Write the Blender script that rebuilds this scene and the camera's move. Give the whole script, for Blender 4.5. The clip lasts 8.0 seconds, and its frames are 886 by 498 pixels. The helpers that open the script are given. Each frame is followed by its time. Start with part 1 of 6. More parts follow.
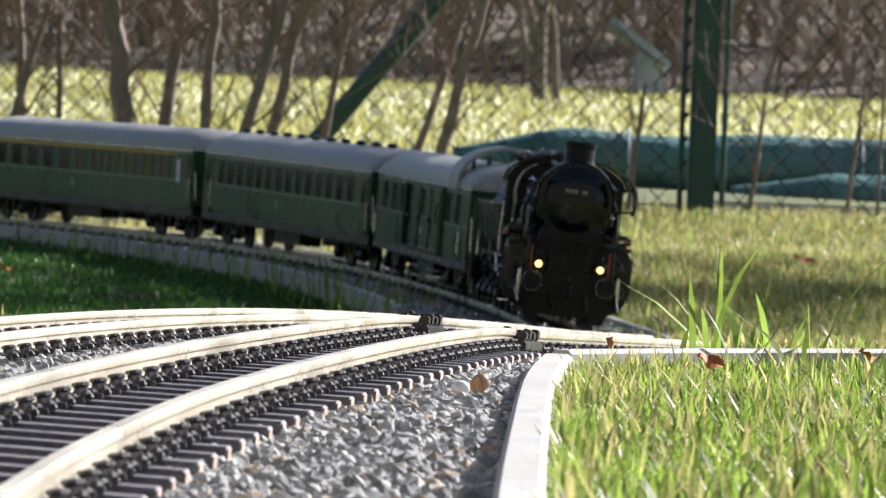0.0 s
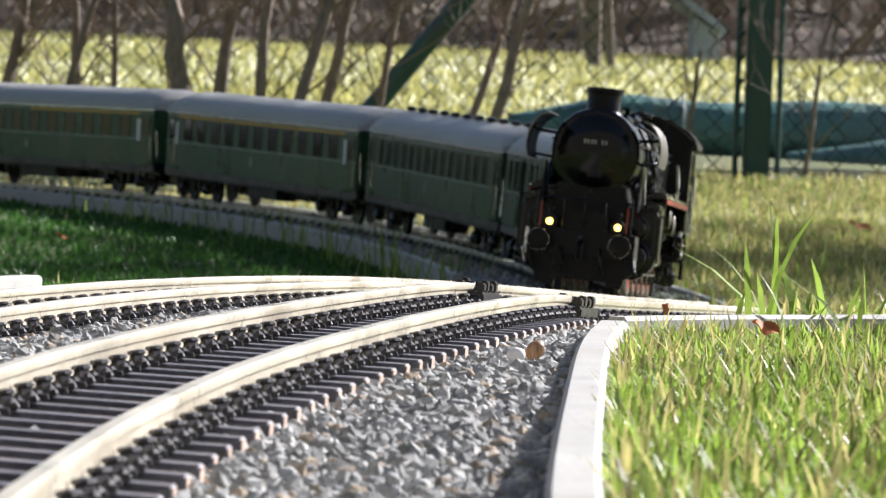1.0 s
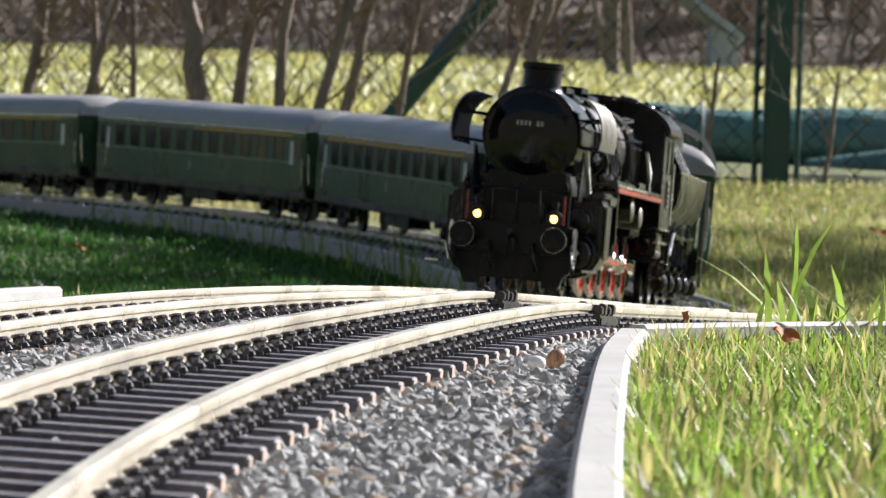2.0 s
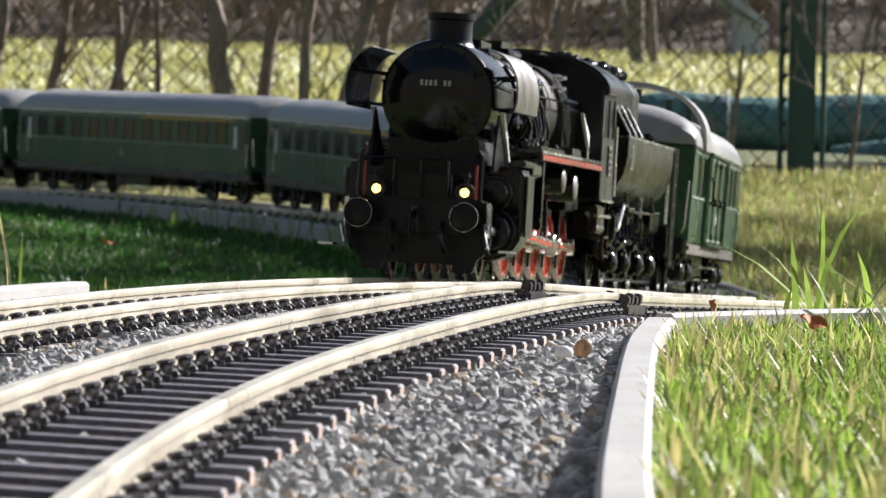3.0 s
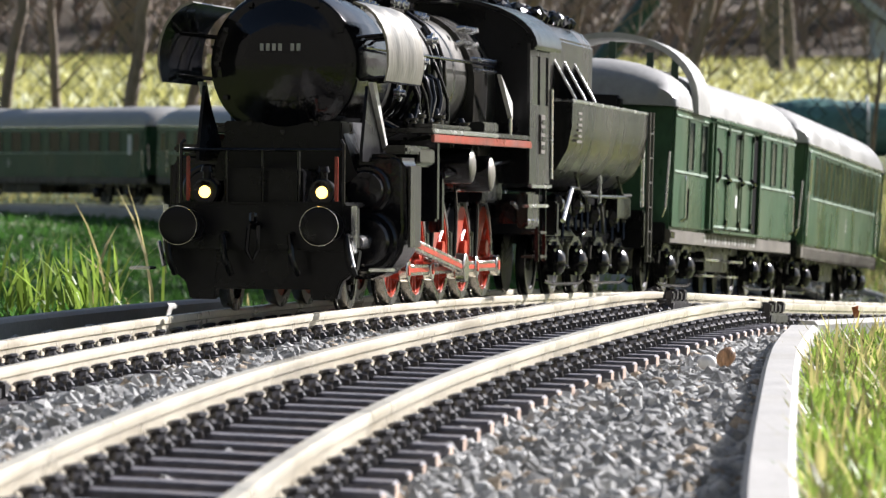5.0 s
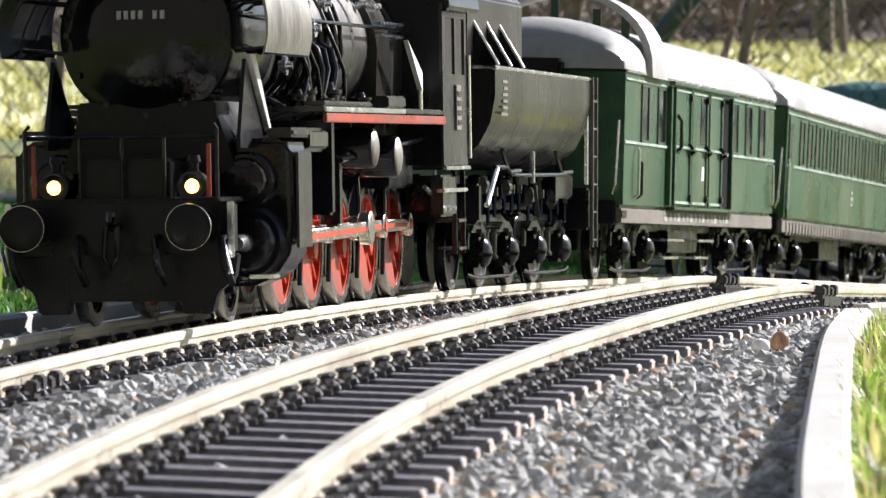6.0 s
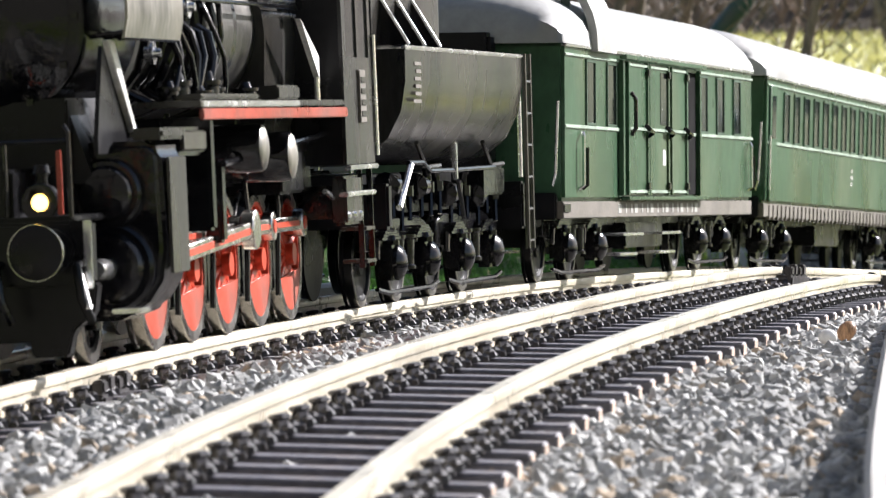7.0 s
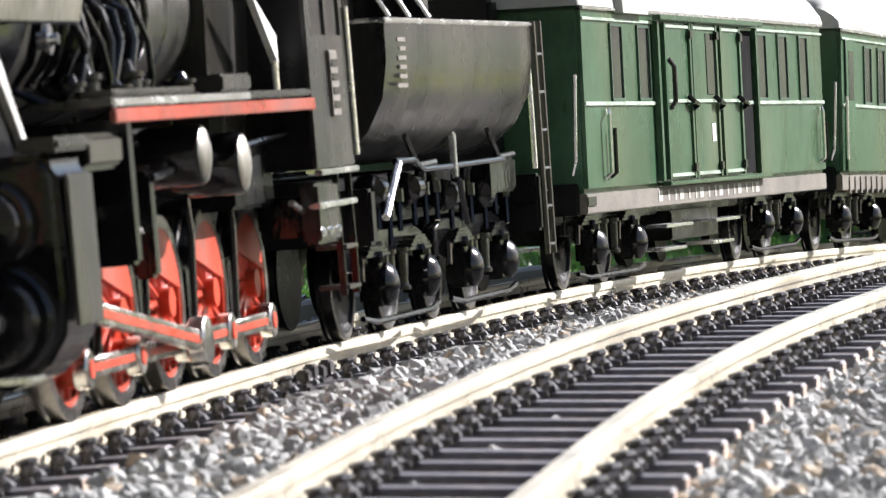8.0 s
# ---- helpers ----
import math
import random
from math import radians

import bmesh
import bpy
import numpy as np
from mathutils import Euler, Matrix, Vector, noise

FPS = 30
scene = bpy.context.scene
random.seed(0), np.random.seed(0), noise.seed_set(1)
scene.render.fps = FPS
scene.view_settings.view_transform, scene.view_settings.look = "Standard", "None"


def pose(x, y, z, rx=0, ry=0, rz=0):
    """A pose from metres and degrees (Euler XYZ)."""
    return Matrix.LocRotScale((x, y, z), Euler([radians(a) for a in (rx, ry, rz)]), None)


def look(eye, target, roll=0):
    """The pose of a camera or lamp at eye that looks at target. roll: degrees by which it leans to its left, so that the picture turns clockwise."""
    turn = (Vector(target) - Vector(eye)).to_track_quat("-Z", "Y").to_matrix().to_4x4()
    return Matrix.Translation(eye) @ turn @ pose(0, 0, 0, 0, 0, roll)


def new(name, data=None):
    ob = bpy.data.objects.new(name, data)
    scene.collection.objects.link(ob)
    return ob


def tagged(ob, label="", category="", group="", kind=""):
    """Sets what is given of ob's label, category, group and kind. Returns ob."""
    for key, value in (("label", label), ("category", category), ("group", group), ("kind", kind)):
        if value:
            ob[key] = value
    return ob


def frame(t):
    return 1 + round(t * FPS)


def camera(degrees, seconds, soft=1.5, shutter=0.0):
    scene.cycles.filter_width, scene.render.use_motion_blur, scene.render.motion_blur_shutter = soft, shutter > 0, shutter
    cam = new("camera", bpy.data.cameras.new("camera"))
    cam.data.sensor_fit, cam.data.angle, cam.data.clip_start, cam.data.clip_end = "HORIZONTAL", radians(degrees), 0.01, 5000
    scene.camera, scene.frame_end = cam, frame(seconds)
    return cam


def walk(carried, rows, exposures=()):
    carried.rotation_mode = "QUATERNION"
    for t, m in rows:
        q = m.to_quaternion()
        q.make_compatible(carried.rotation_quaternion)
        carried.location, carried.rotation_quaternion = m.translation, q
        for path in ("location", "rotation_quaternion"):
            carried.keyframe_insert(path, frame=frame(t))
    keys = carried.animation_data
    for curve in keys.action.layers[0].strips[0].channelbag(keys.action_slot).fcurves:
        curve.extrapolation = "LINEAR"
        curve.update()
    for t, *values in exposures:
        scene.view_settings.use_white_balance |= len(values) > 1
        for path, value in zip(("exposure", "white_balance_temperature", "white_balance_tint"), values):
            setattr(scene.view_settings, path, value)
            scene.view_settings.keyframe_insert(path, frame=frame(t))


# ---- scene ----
# ---------------------------------------------------------------- camera
ZC = 0.10            # eye height over the datum
cam = camera(9.957, 8.0, soft=1.3)
cam.data.dof.use_dof = True
cam.data.dof.focus_distance = 1.9
cam.data.dof.aperture_fstop = 95.0
PATH = [
    (0.0, 0.000, 0.000, -2.300), (0.5, 0.389, -0.380, -2.186), (1.0, 0.623, -0.395, -2.142),
    (1.5, 0.769, -0.263, -1.992), (3.0, 1.137, -0.410, -1.196), (3.5, 1.743, -0.356, -0.896),
    (4.0, 2.165, -0.255, -0.465), (4.5, 2.433, -0.256, -0.431), (6.0, 3.312, -0.455, 0.128),
    (6.5, 3.596, -0.496, 0.313), (7.0, 4.046, -0.503, 0.905), (7.5, 4.969, -0.597, 1.584),
    (8.0, 6.279, -0.626, 2.561)]
walk(cam, [(t, pose(0, 0, ZC, 90 + pit, rol, yaw)) for t, yaw, pit, rol in PATH],
     exposures=[(t, e, 6450, 13) for t, e in ((0.0, 1.2), (2.0, 1.05), (3.5, 1.0), (5.0, 1.1), (6.5, 1.36), (8.0, 1.46))])

# ---------------------------------------------------------------- light
SUN_AZ, SUN_EL = 48.0, 31.0          # azimuth clockwise from +y
world = bpy.data.worlds.new("sky")
scene.world = world
world.use_nodes = True
wn = world.node_tree
sky = wn.nodes.new("ShaderNodeTexSky")
sky.sky_type, sky.sun_disc = "NISHITA", False
sky.sun_elevation, sky.sun_rotation = radians(SUN_EL), radians(SUN_AZ)
wn.links.new(sky.outputs[0], wn.nodes["Background"].inputs[0])
wn.nodes["Background"].inputs[1].default_value = 0.047
sun = new("sun", bpy.data.lights.new("sun", "SUN"))
sun.data.energy, sun.data.angle, sun.data.color = 5.0, radians(0.6), (1.0, 0.975, 0.975)
sd = Vector((math.sin(radians(SUN_AZ)) * math.cos(radians(SUN_EL)), math.cos(radians(SUN_AZ)) * math.cos(radians(SUN_EL)), math.sin(radians(SUN_EL))))
sun.matrix_basis = look(sd * 20, (0, 0, 0))


# ---------------------------------------------------------------- materials
def mat(name, base, rough=0.5, metal=0.0, var=0.25, scale=60.0, fine=600.0, bump=0.15, dirt=None, dirt_amount=0.3,
        per_object=0.0, spec=0.5, coat=0.0, island=0.0, stretch=(1, 1, 1), dist=0.0006):
    """A surface with variation at two scales, grain relief and optional dirt."""
    m = bpy.data.materials.new(name)
    m.use_nodes = True
    nt = m.node_tree
    N, L = nt.nodes, nt.links
    b = N["Principled BSDF"]
    tc = N.new("ShaderNodeTexCoord")
    mp = N.new("ShaderNodeMapping")
    mp.inputs["Scale"].default_value = stretch
    L.new(tc.outputs["Object"], mp.inputs["Vector"])
    n1, n2 = N.new("ShaderNodeTexNoise"), N.new("ShaderNodeTexNoise")
    n1.inputs["Scale"].default_value, n2.inputs["Scale"].default_value = scale, fine
    n1.inputs["Detail"].default_value = 5
    for n in (n1, n2):
        L.new(mp.outputs[0], n.inputs["Vector"])
    add = N.new("ShaderNodeMath"); add.operation = "ADD"
    L.new(n1.outputs["Fac"], add.inputs[0]); L.new(n2.outputs["Fac"], add.inputs[1])
    mr = N.new("ShaderNodeMapRange")
    mr.inputs["From Min"].default_value, mr.inputs["From Max"].default_value = 0.7, 1.3
    mr.inputs["To Min"].default_value, mr.inputs["To Max"].default_value = 1 - var, 1 + var
    L.new(add.outputs[0], mr.inputs["Value"])
    col = N.new("ShaderNodeVectorMath"); col.operation = "SCALE"
    col.inputs[0].default_value = base
    fac = mr.outputs[0]
    if per_object or island:
        src = N.new("ShaderNodeObjectInfo").outputs["Random"] if per_object else N.new("ShaderNodeNewGeometry").outputs["Random Per Island"]
        amt = per_object or island
        r2 = N.new("ShaderNodeMapRange")
        r2.inputs["To Min"].default_value, r2.inputs["To Max"].default_value = 1 - amt, 1 + amt
        L.new(src, r2.inputs["Value"])
        mul = N.new("ShaderNodeMath"); mul.operation = "MULTIPLY"
        L.new(fac, mul.inputs[0]); L.new(r2.outputs[0], mul.inputs[1])
        fac = mul.outputs[0]
    L.new(fac, col.inputs["Scale"])
    out = col.outputs[0]
    if dirt:
        n3 = N.new("ShaderNodeTexNoise"); n3.inputs["Scale"].default_value = scale * 0.6; n3.inputs["Detail"].default_value = 8
        L.new(mp.outputs[0], n3.inputs["Vector"])
        rp = N.new("ShaderNodeMapRange")
        rp.inputs["From Min"].default_value, rp.inputs["From Max"].default_value = 0.62 - dirt_amount * 0.4, 0.8
        L.new(n3.outputs["Fac"], rp.inputs["Value"])
        mx = N.new("ShaderNodeMix"); mx.data_type = "RGBA"
        L.new(rp.outputs[0], mx.inputs["Factor"]); L.new(out, mx.inputs["A"])
        mx.inputs["B"].default_value = (*dirt, 1)
        out = mx.outputs["Result"]
    L.new(out, b.inputs["Base Color"])
    rr = N.new("ShaderNodeMapRange")
    rr.inputs["From Min"].default_value, rr.inputs["From Max"].default_value = 0.3, 0.7
    rr.inputs["To Min"].default_value, rr.inputs["To Max"].default_value = max(0.04, rough - 0.1), min(1, rough + 0.12)
    L.new(n1.outputs["Fac"], rr.inputs["Value"]); L.new(rr.outputs[0], b.inputs["Roughness"])
    b.inputs["Metallic"].default_value = metal
    b.inputs["Specular IOR Level"].default_value = spec
    b.inputs["Coat Weight"].default_value = coat
    if bump:
        bp = N.new("ShaderNodeBump"); bp.inputs["Strength"].default_value = bump; bp.inputs["Distance"].default_value = dist
        L.new(n2.outputs["Fac"], bp.inputs["Height"]); L.new(bp.outputs[0], b.inputs["Normal"])
    return m


def leafy(name, base, var=0.4, through_light=0.5, tip=None, island=0.45):
    """Grass and leaf blades: diffuse with light through them, each blade of its own tone."""
    m = mat(name, base, rough=0.45, var=var, scale=14, fine=90, bump=0, island=island, spec=0.35)
    nt = m.node_tree
    b = nt.nodes["Principled BSDF"]
    tr = nt.nodes.new("ShaderNodeBsdfTranslucent")
    src = b.inputs["Base Color"].links[0].from_socket
    nt.links.new(src, tr.inputs["Color"])
    mx = nt.nodes.new("ShaderNodeMixShader"); mx.inputs[0].default_value = through_light
    nt.links.new(b.outputs[0], mx.inputs[1]); nt.links.new(tr.outputs[0], mx.inputs[2])
    nt.links.new(mx.outputs[0], nt.nodes["Material Output"].inputs["Surface"])
    return m


def glow(name, colour, strength):
    m = bpy.data.materials.new(name)
    m.use_nodes = True
    b = m.node_tree.nodes["Principled BSDF"]
    b.inputs["Base Color"].default_value = (0.25, 0.18, 0.06, 1)
    b.inputs["Emission Color"].default_value = (*colour, 1)
    b.inputs["Emission Strength"].default_value = strength
    return m


BLACK = mat("black_paint", (0.005, 0.005, 0.006), 0.14, var=0.35, scale=40, fine=330, bump=0.22, dirt=(0.022, 0.02, 0.018), dirt_amount=0.15, spec=0.4)
SOOT = mat("matt_black_paint", (0.005, 0.005, 0.006), 0.30, var=0.3, scale=50, fine=350, bump=0.12, spec=0.25)
STEELGREY = mat("weathered_black_plate", (0.02, 0.0195, 0.018), 0.24, metal=0.15, var=0.4, scale=45, fine=500, bump=0.1, dirt=(0.075, 0.068, 0.056), dirt_amount=0.5, stretch=(1, 1, 0.3))
# Worn black paint, its base lightened to carry the sun's sheen.
DEFLECT = mat("worn_black_plate_with_sheen", (0.21, 0.20, 0.175), 0.40, metal=0.75, var=0.5, scale=45, fine=400, bump=0.1, dirt=(0.26, 0.24, 0.2), dirt_amount=0.35, stretch=(1, 1, 0.25))
RED = mat("red_paint", (0.50, 0.05, 0.02), 0.34, var=0.25, scale=60, bump=0.05, dirt=(0.12, 0.06, 0.04), dirt_amount=0.4)
STEEL = mat("polished_steel", (0.62, 0.6, 0.56), 0.22, metal=1.0, var=0.2, scale=80, bump=0.05)
BRASS = mat("bronze", (0.6, 0.38, 0.18), 0.3, metal=1.0, var=0.25, scale=90)
# Bright metal fittings; also painted highlights on black edges.
CHROME = mat("bright_metal_and_lit_edge", (0.75, 0.75, 0.74), 0.2, metal=0.9, var=0.1, scale=90)
# Black boiler paint made greyer and metallic to hold a broad sun highlight.
BOILER = mat("boiler_paint_with_sheen", (0.10, 0.095, 0.085), 0.38, metal=0.7, var=0.5, scale=45, fine=330, bump=0.2, dirt=(0.02, 0.02, 0.02), dirt_amount=0.4)
TYRE = mat("dark_steel_tyre", (0.26, 0.25, 0.235), 0.28, metal=1.0, var=0.25, scale=80)
GREEN = mat("green_coach_paint", (0.033, 0.080, 0.040), 0.30, var=0.28, scale=28, fine=300, bump=0.06, dirt=(0.08, 0.105, 0.055), dirt_amount=0.35, stretch=(1, 1, 0.5), spec=0.3)
DKGREEN = mat("dark_green_coach_paint", (0.022, 0.06, 0.033), 0.38, var=0.2, scale=30, bump=0.04)
ROOF = mat("grey_roof_paint", (0.34, 0.335, 0.315), 0.42, var=0.15, scale=22, fine=300, bump=0.05, dirt=(0.22, 0.22, 0.21), dirt_amount=0.3)
SOLEBAR = mat("weathered_solebar", (0.13, 0.115, 0.092), 0.6, var=0.3, scale=60, dirt=(0.06, 0.05, 0.04), dirt_amount=0.4)
WINDOW = mat("window_glass", (0.006, 0.007, 0.007), 0.06, var=0.1, scale=30, bump=0, spec=0.35)
VOID = mat("unlit_interior", (0.004, 0.004, 0.004), 0.9, var=0.1, bump=0, spec=0.05)
# Paler green that paints the highlight lines along raised side rails.
TRIM = mat("pale_highlight_trim", (0.26, 0.33, 0.26), 0.5, var=0.4, scale=60)
YELLOW = mat("yellow_stripe_paint", (0.62, 0.36, 0.05), 0.5, var=0.1)
WHITE = mat("white_sign", (0.7, 0.7, 0.68), 0.5, var=0.08)
VALANCE = mat("dull_red_paint", (0.36, 0.045, 0.022), 0.34, var=0.35, scale=50, dirt=(0.10, 0.06, 0.05), dirt_amount=0.5)
LETTER = mat("white_lettering", (0.36, 0.36, 0.33), 0.5, var=0.1)
CURTAIN = mat("red_brown_curtain", (0.13, 0.06, 0.038), 0.8, var=0.3)
RAIL = mat("nickel_brass_rail", (0.63, 0.58, 0.46), 0.3, metal=0.25, var=0.14, scale=25, fine=400, bump=0.08, dirt=(0.42, 0.36, 0.26), dirt_amount=0.3)
SLEEPER = mat("dark_brown_sleeper", (0.105, 0.100, 0.112), 0.62, var=0.3, scale=80, fine=500, bump=0.3, per_object=0.2, dirt=(0.16, 0.13, 0.11), dirt_amount=0.2)
SLEEPER_END = mat("tan_sleeper_end", (0.42, 0.31, 0.24), 0.7, var=0.25, scale=90, per_object=0.2)
CHAIR = mat("black_rail_chair", (0.03, 0.027, 0.028), 0.4, var=0.2, scale=100, bump=0.1)
STONE = mat("grey_ballast_stone", (0.35, 0.35, 0.335), 0.9, var=0.3, scale=150, fine=900, bump=0.4, island=0.42, spec=0.2)
STONE_TAN = mat("tan_ballast_stone", (0.38, 0.31, 0.23), 0.9, var=0.3, scale=150, fine=900, bump=0.4, island=0.4, spec=0.3)
GRIT = mat("gravel_bed", (0.20, 0.185, 0.165), 0.9, var=0.5, scale=90, fine=500, bump=0.9, dist=0.002)
KERB = mat("concrete_kerb", (0.41, 0.40, 0.37), 0.75, var=0.12, scale=30, fine=500, bump=0.3, dirt=(0.35, 0.33, 0.28), dirt_amount=0.2)
LAWN = mat("lawn_ground", (0.10, 0.125, 0.035), 0.95, var=0.5, scale=7, fine=120, bump=0.9, dist=0.004, dirt=(0.20, 0.18, 0.08), dirt_amount=0.2)
GRASS = leafy("grass_blade", (0.225, 0.325, 0.055))
GRASS_DRY = leafy("dry_grass_blade", (0.40, 0.36, 0.14))
# Deep green, with part of the left lawn's shade in the colour.
GRASS_DEEP = leafy("deep_green_shaded_grass_blade", (0.055, 0.145, 0.026))
NEEDLE = leafy("evergreen_leaf", (0.035, 0.075, 0.022), through_light=0.2)
PALEPLATE = mat("pale_plate_and_lit_edge", (0.72, 0.71, 0.68), 0.45, metal=0.3, var=0.2, scale=60, dirt=(0.3, 0.27, 0.22), dirt_amount=0.2)
STRAW = leafy("straw", (0.5, 0.42, 0.2), through_light=0.3)
TUFT = leafy("far_lawn_blade", (0.42, 0.40, 0.14))
PALE = leafy("pale_flower_tuft", (0.75, 0.75, 0.48), island=0.25)
BARK = mat("grey_brown_bark", (0.24, 0.19, 0.145), 0.85, var=0.35, scale=25, fine=160, bump=0.7, dist=0.003, stretch=(1, 1, 0.35))
TWIG = mat("brown_twig", (0.28, 0.205, 0.15), 0.8, var=0.3, scale=30)
POST = mat("dark_green_post", (0.02, 0.072, 0.058), 0.4, var=0.2, scale=20, dirt=(0.05, 0.07, 0.06), dirt_amount=0.2)
WIRE = mat("dark_green_wire", (0.012, 0.032, 0.026), 0.4, var=0.2)
TARP = mat("green_tarpaulin", (0.08, 0.18, 0.16), 0.36, var=0.4, scale=9, fine=60, bump=0.6, dist=0.01, dirt=(0.16, 0.20, 0.18), dirt_amount=0.4)
SLAB = mat("pale_paving", (0.5, 0.5, 0.48), 0.85, var=0.2, scale=8)
LEAF = mat("dead_leaf", (0.42, 0.14, 0.04), 0.7, var=0.35, scale=60, fine=300, bump=0.3, per_object=0.3)
PAPER = mat("shiny_white_stone", (0.85, 0.83, 0.78), 0.2, var=0.1)
SHELL = mat("striped_brown_shell", (0.36, 0.20, 0.10), 0.5, var=0.6, scale=160, stretch=(4, 1, 1))
EARTH = mat("bare_earth", (0.12, 0.095, 0.065), 0.95, var=0.4, scale=3, fine=40, bump=0.8, dist=0.02)
SHED = mat("grey_shed_board", (0.45, 0.46, 0.48), 0.8, var=0.25, scale=5)
LAMP_ON = glow("lit_headlamp", (1.0, 0.62, 0.13), 2.6)


# ---------------------------------------------------------------- mesh helpers
def box(bm, x0, x1, y0, y1, z0, z1):
    v = [bm.verts.new((x, y, z)) for x in (x0, x1) for y in (y0, y1) for z in (z0, z1)]
    for f in ((0, 1, 3, 2), (4, 6, 7, 5), (0, 4, 5, 1), (2, 3, 7, 6), (0, 2, 6, 4), (1, 5, 7, 3)):
        bm.faces.new([v[i] for i in f])
    return v


def ring_frame(d):
    d = Vector(d).normalized()
    a = d.orthogonal().normalized()
    return a, d.cross(a)


def lathe(bm, p0, p1, prof, n=20, caps=True):
    """Turned body along p0..p1; prof: (fraction along, radius)."""
    p0, p1 = Vector(p0), Vector(p1)
    a, b = ring_frame(p1 - p0)
    rings = []
    for f, r in prof:
        c = p0.lerp(p1, f)
        rings.append([bm.verts.new(c + (a * math.cos(t) + b * math.sin(t)) * r) for t in (2 * math.pi * (i + 0.5) / n for i in range(n))])
    for q, r in zip(rings, rings[1:]):
        for i in range(n):
            bm.faces.new((q[i], q[(i + 1) % n], r[(i + 1) % n], r[i]))
    if caps:
        bm.faces.new(rings[0][::-1]); bm.faces.new(rings[-1])
    return rings


def cyl(bm, p0, p1, r, r2=None, n=12):
    return lathe(bm, p0, p1, [(0, r), (1, r if r2 is None else r2)], n)


def tube(bm, pts, r, n=6, r2=None):
    """A pipe or stem through points, tapering to r2."""
    pts = [Vector(p) for p in pts]
    rings, a = [], None
    for i, p in enumerate(pts):
        d = (pts[min(i + 1, len(pts) - 1)] - pts[max(i - 1, 0)]).normalized()
        a = d.orthogonal().normalized() if a is None else (a - d * a.dot(d)).normalized()
        b = d.cross(a)
        rr = r if r2 is None else r + (r2 - r) * i / (len(pts) - 1)
        rings.append([bm.verts.new(p + (a * math.cos(t) + b * math.sin(t)) * rr) for t in (2 * math.pi * k / n for k in range(n))])
    for q, s in zip(rings, rings[1:]):
        for i in range(n):
            bm.faces.new((q[i], q[(i + 1) % n], s[(i + 1) % n], s[i]))
    bm.faces.new(rings[0][::-1]); bm.faces.new(rings[-1])


def prism(bm, outline, axis, a0, a1):
    """Extrude a closed 2D outline along axis 'x', 'y' or 'z' from a0 to a1."""
    def at(p, a):
        return {"x": (a, p[0], p[1]), "y": (p[0], a, p[1]), "z": (p[0], p[1], a)}[axis]
    A = [bm.verts.new(at(p, a0)) for p in outline]
    B = [bm.verts.new(at(p, a1)) for p in outline]
    bm.faces.new(A[::-1]); bm.faces.new(B)
    for i in range(len(A)):
        j = (i + 1) % len(A)
        bm.faces.new((A[i], A[j], B[j], B[i]))


def bev(bm, w, seg=2):
    bmesh.ops.recalc_face_normals(bm, faces=bm.faces)
    es = [e for e in bm.edges if len(e.link_faces) == 2 and e.calc_face_angle(0) > 0.5]
    bmesh.ops.bevel(bm, geom=es, offset=w, segments=seg, affect="EDGES", clamp_overlap=True)


def part(name, bm, material, parent=None, label="", scale=1.0, smooth=38, m=None, extra=()):
    """Link a bmesh as one mesh object under a thing or a part."""
    if scale != 1.0:
        bmesh.ops.scale(bm, vec=(scale,) * 3, verts=bm.verts)
    bmesh.ops.recalc_face_normals(bm, faces=bm.faces)
    me = bpy.data.meshes.new(name)
    bm.to_mesh(me); bm.free()
    for x in (material, *extra):
        me.materials.append(x)
    if smooth:
        me.shade_smooth()
        me.set_sharp_from_angle(angle=radians(smooth))
    ob = new(name, me)
    if parent is not None:
        ob.parent = parent
    if m is not None:
        ob.matrix_basis = m
    if label:
        tagged(ob, label)
    return ob


def raw(name, verts, faces, material, label="", category="", kind="", smooth=False):
    me = bpy.data.meshes.new(name)
    me.from_pydata(verts, [], faces)
    me.materials.append(material)
    if smooth:
        me.shade_smooth()
    return tagged(new(name, me), label, category, "", kind)


def empty(name, label, category, group=""):
    return tagged(new(name), label, category, group)


# ---------------------------------------------------------------- the lie of the land and the track
def smooth_curve(rows, step=0.02):
    """Catmull-Rom through plan rows; returns dense array with running length in column 0."""
    R = np.array(rows, float)
    out = []
    for i in range(len(R) - 1):
        p0, p1, p2, p3 = R[max(i - 1, 0)], R[i], R[i + 1], R[min(i + 2, len(R) - 1)]
        for t in np.linspace(0, 1, 12, endpoint=False):
            out.append(0.5 * (2 * p1 + (p2 - p0) * t + (2 * p0 - 5 * p1 + 4 * p2 - p3) * t * t + (3 * p1 - p0 - 3 * p2 + p3) * t ** 3))
    out = np.array(out + [R[-1]])
    s = np.r_[0, np.cumsum(np.hypot(np.diff(out[:, 0]), np.diff(out[:, 1])))]
    return np.c_[s, out]


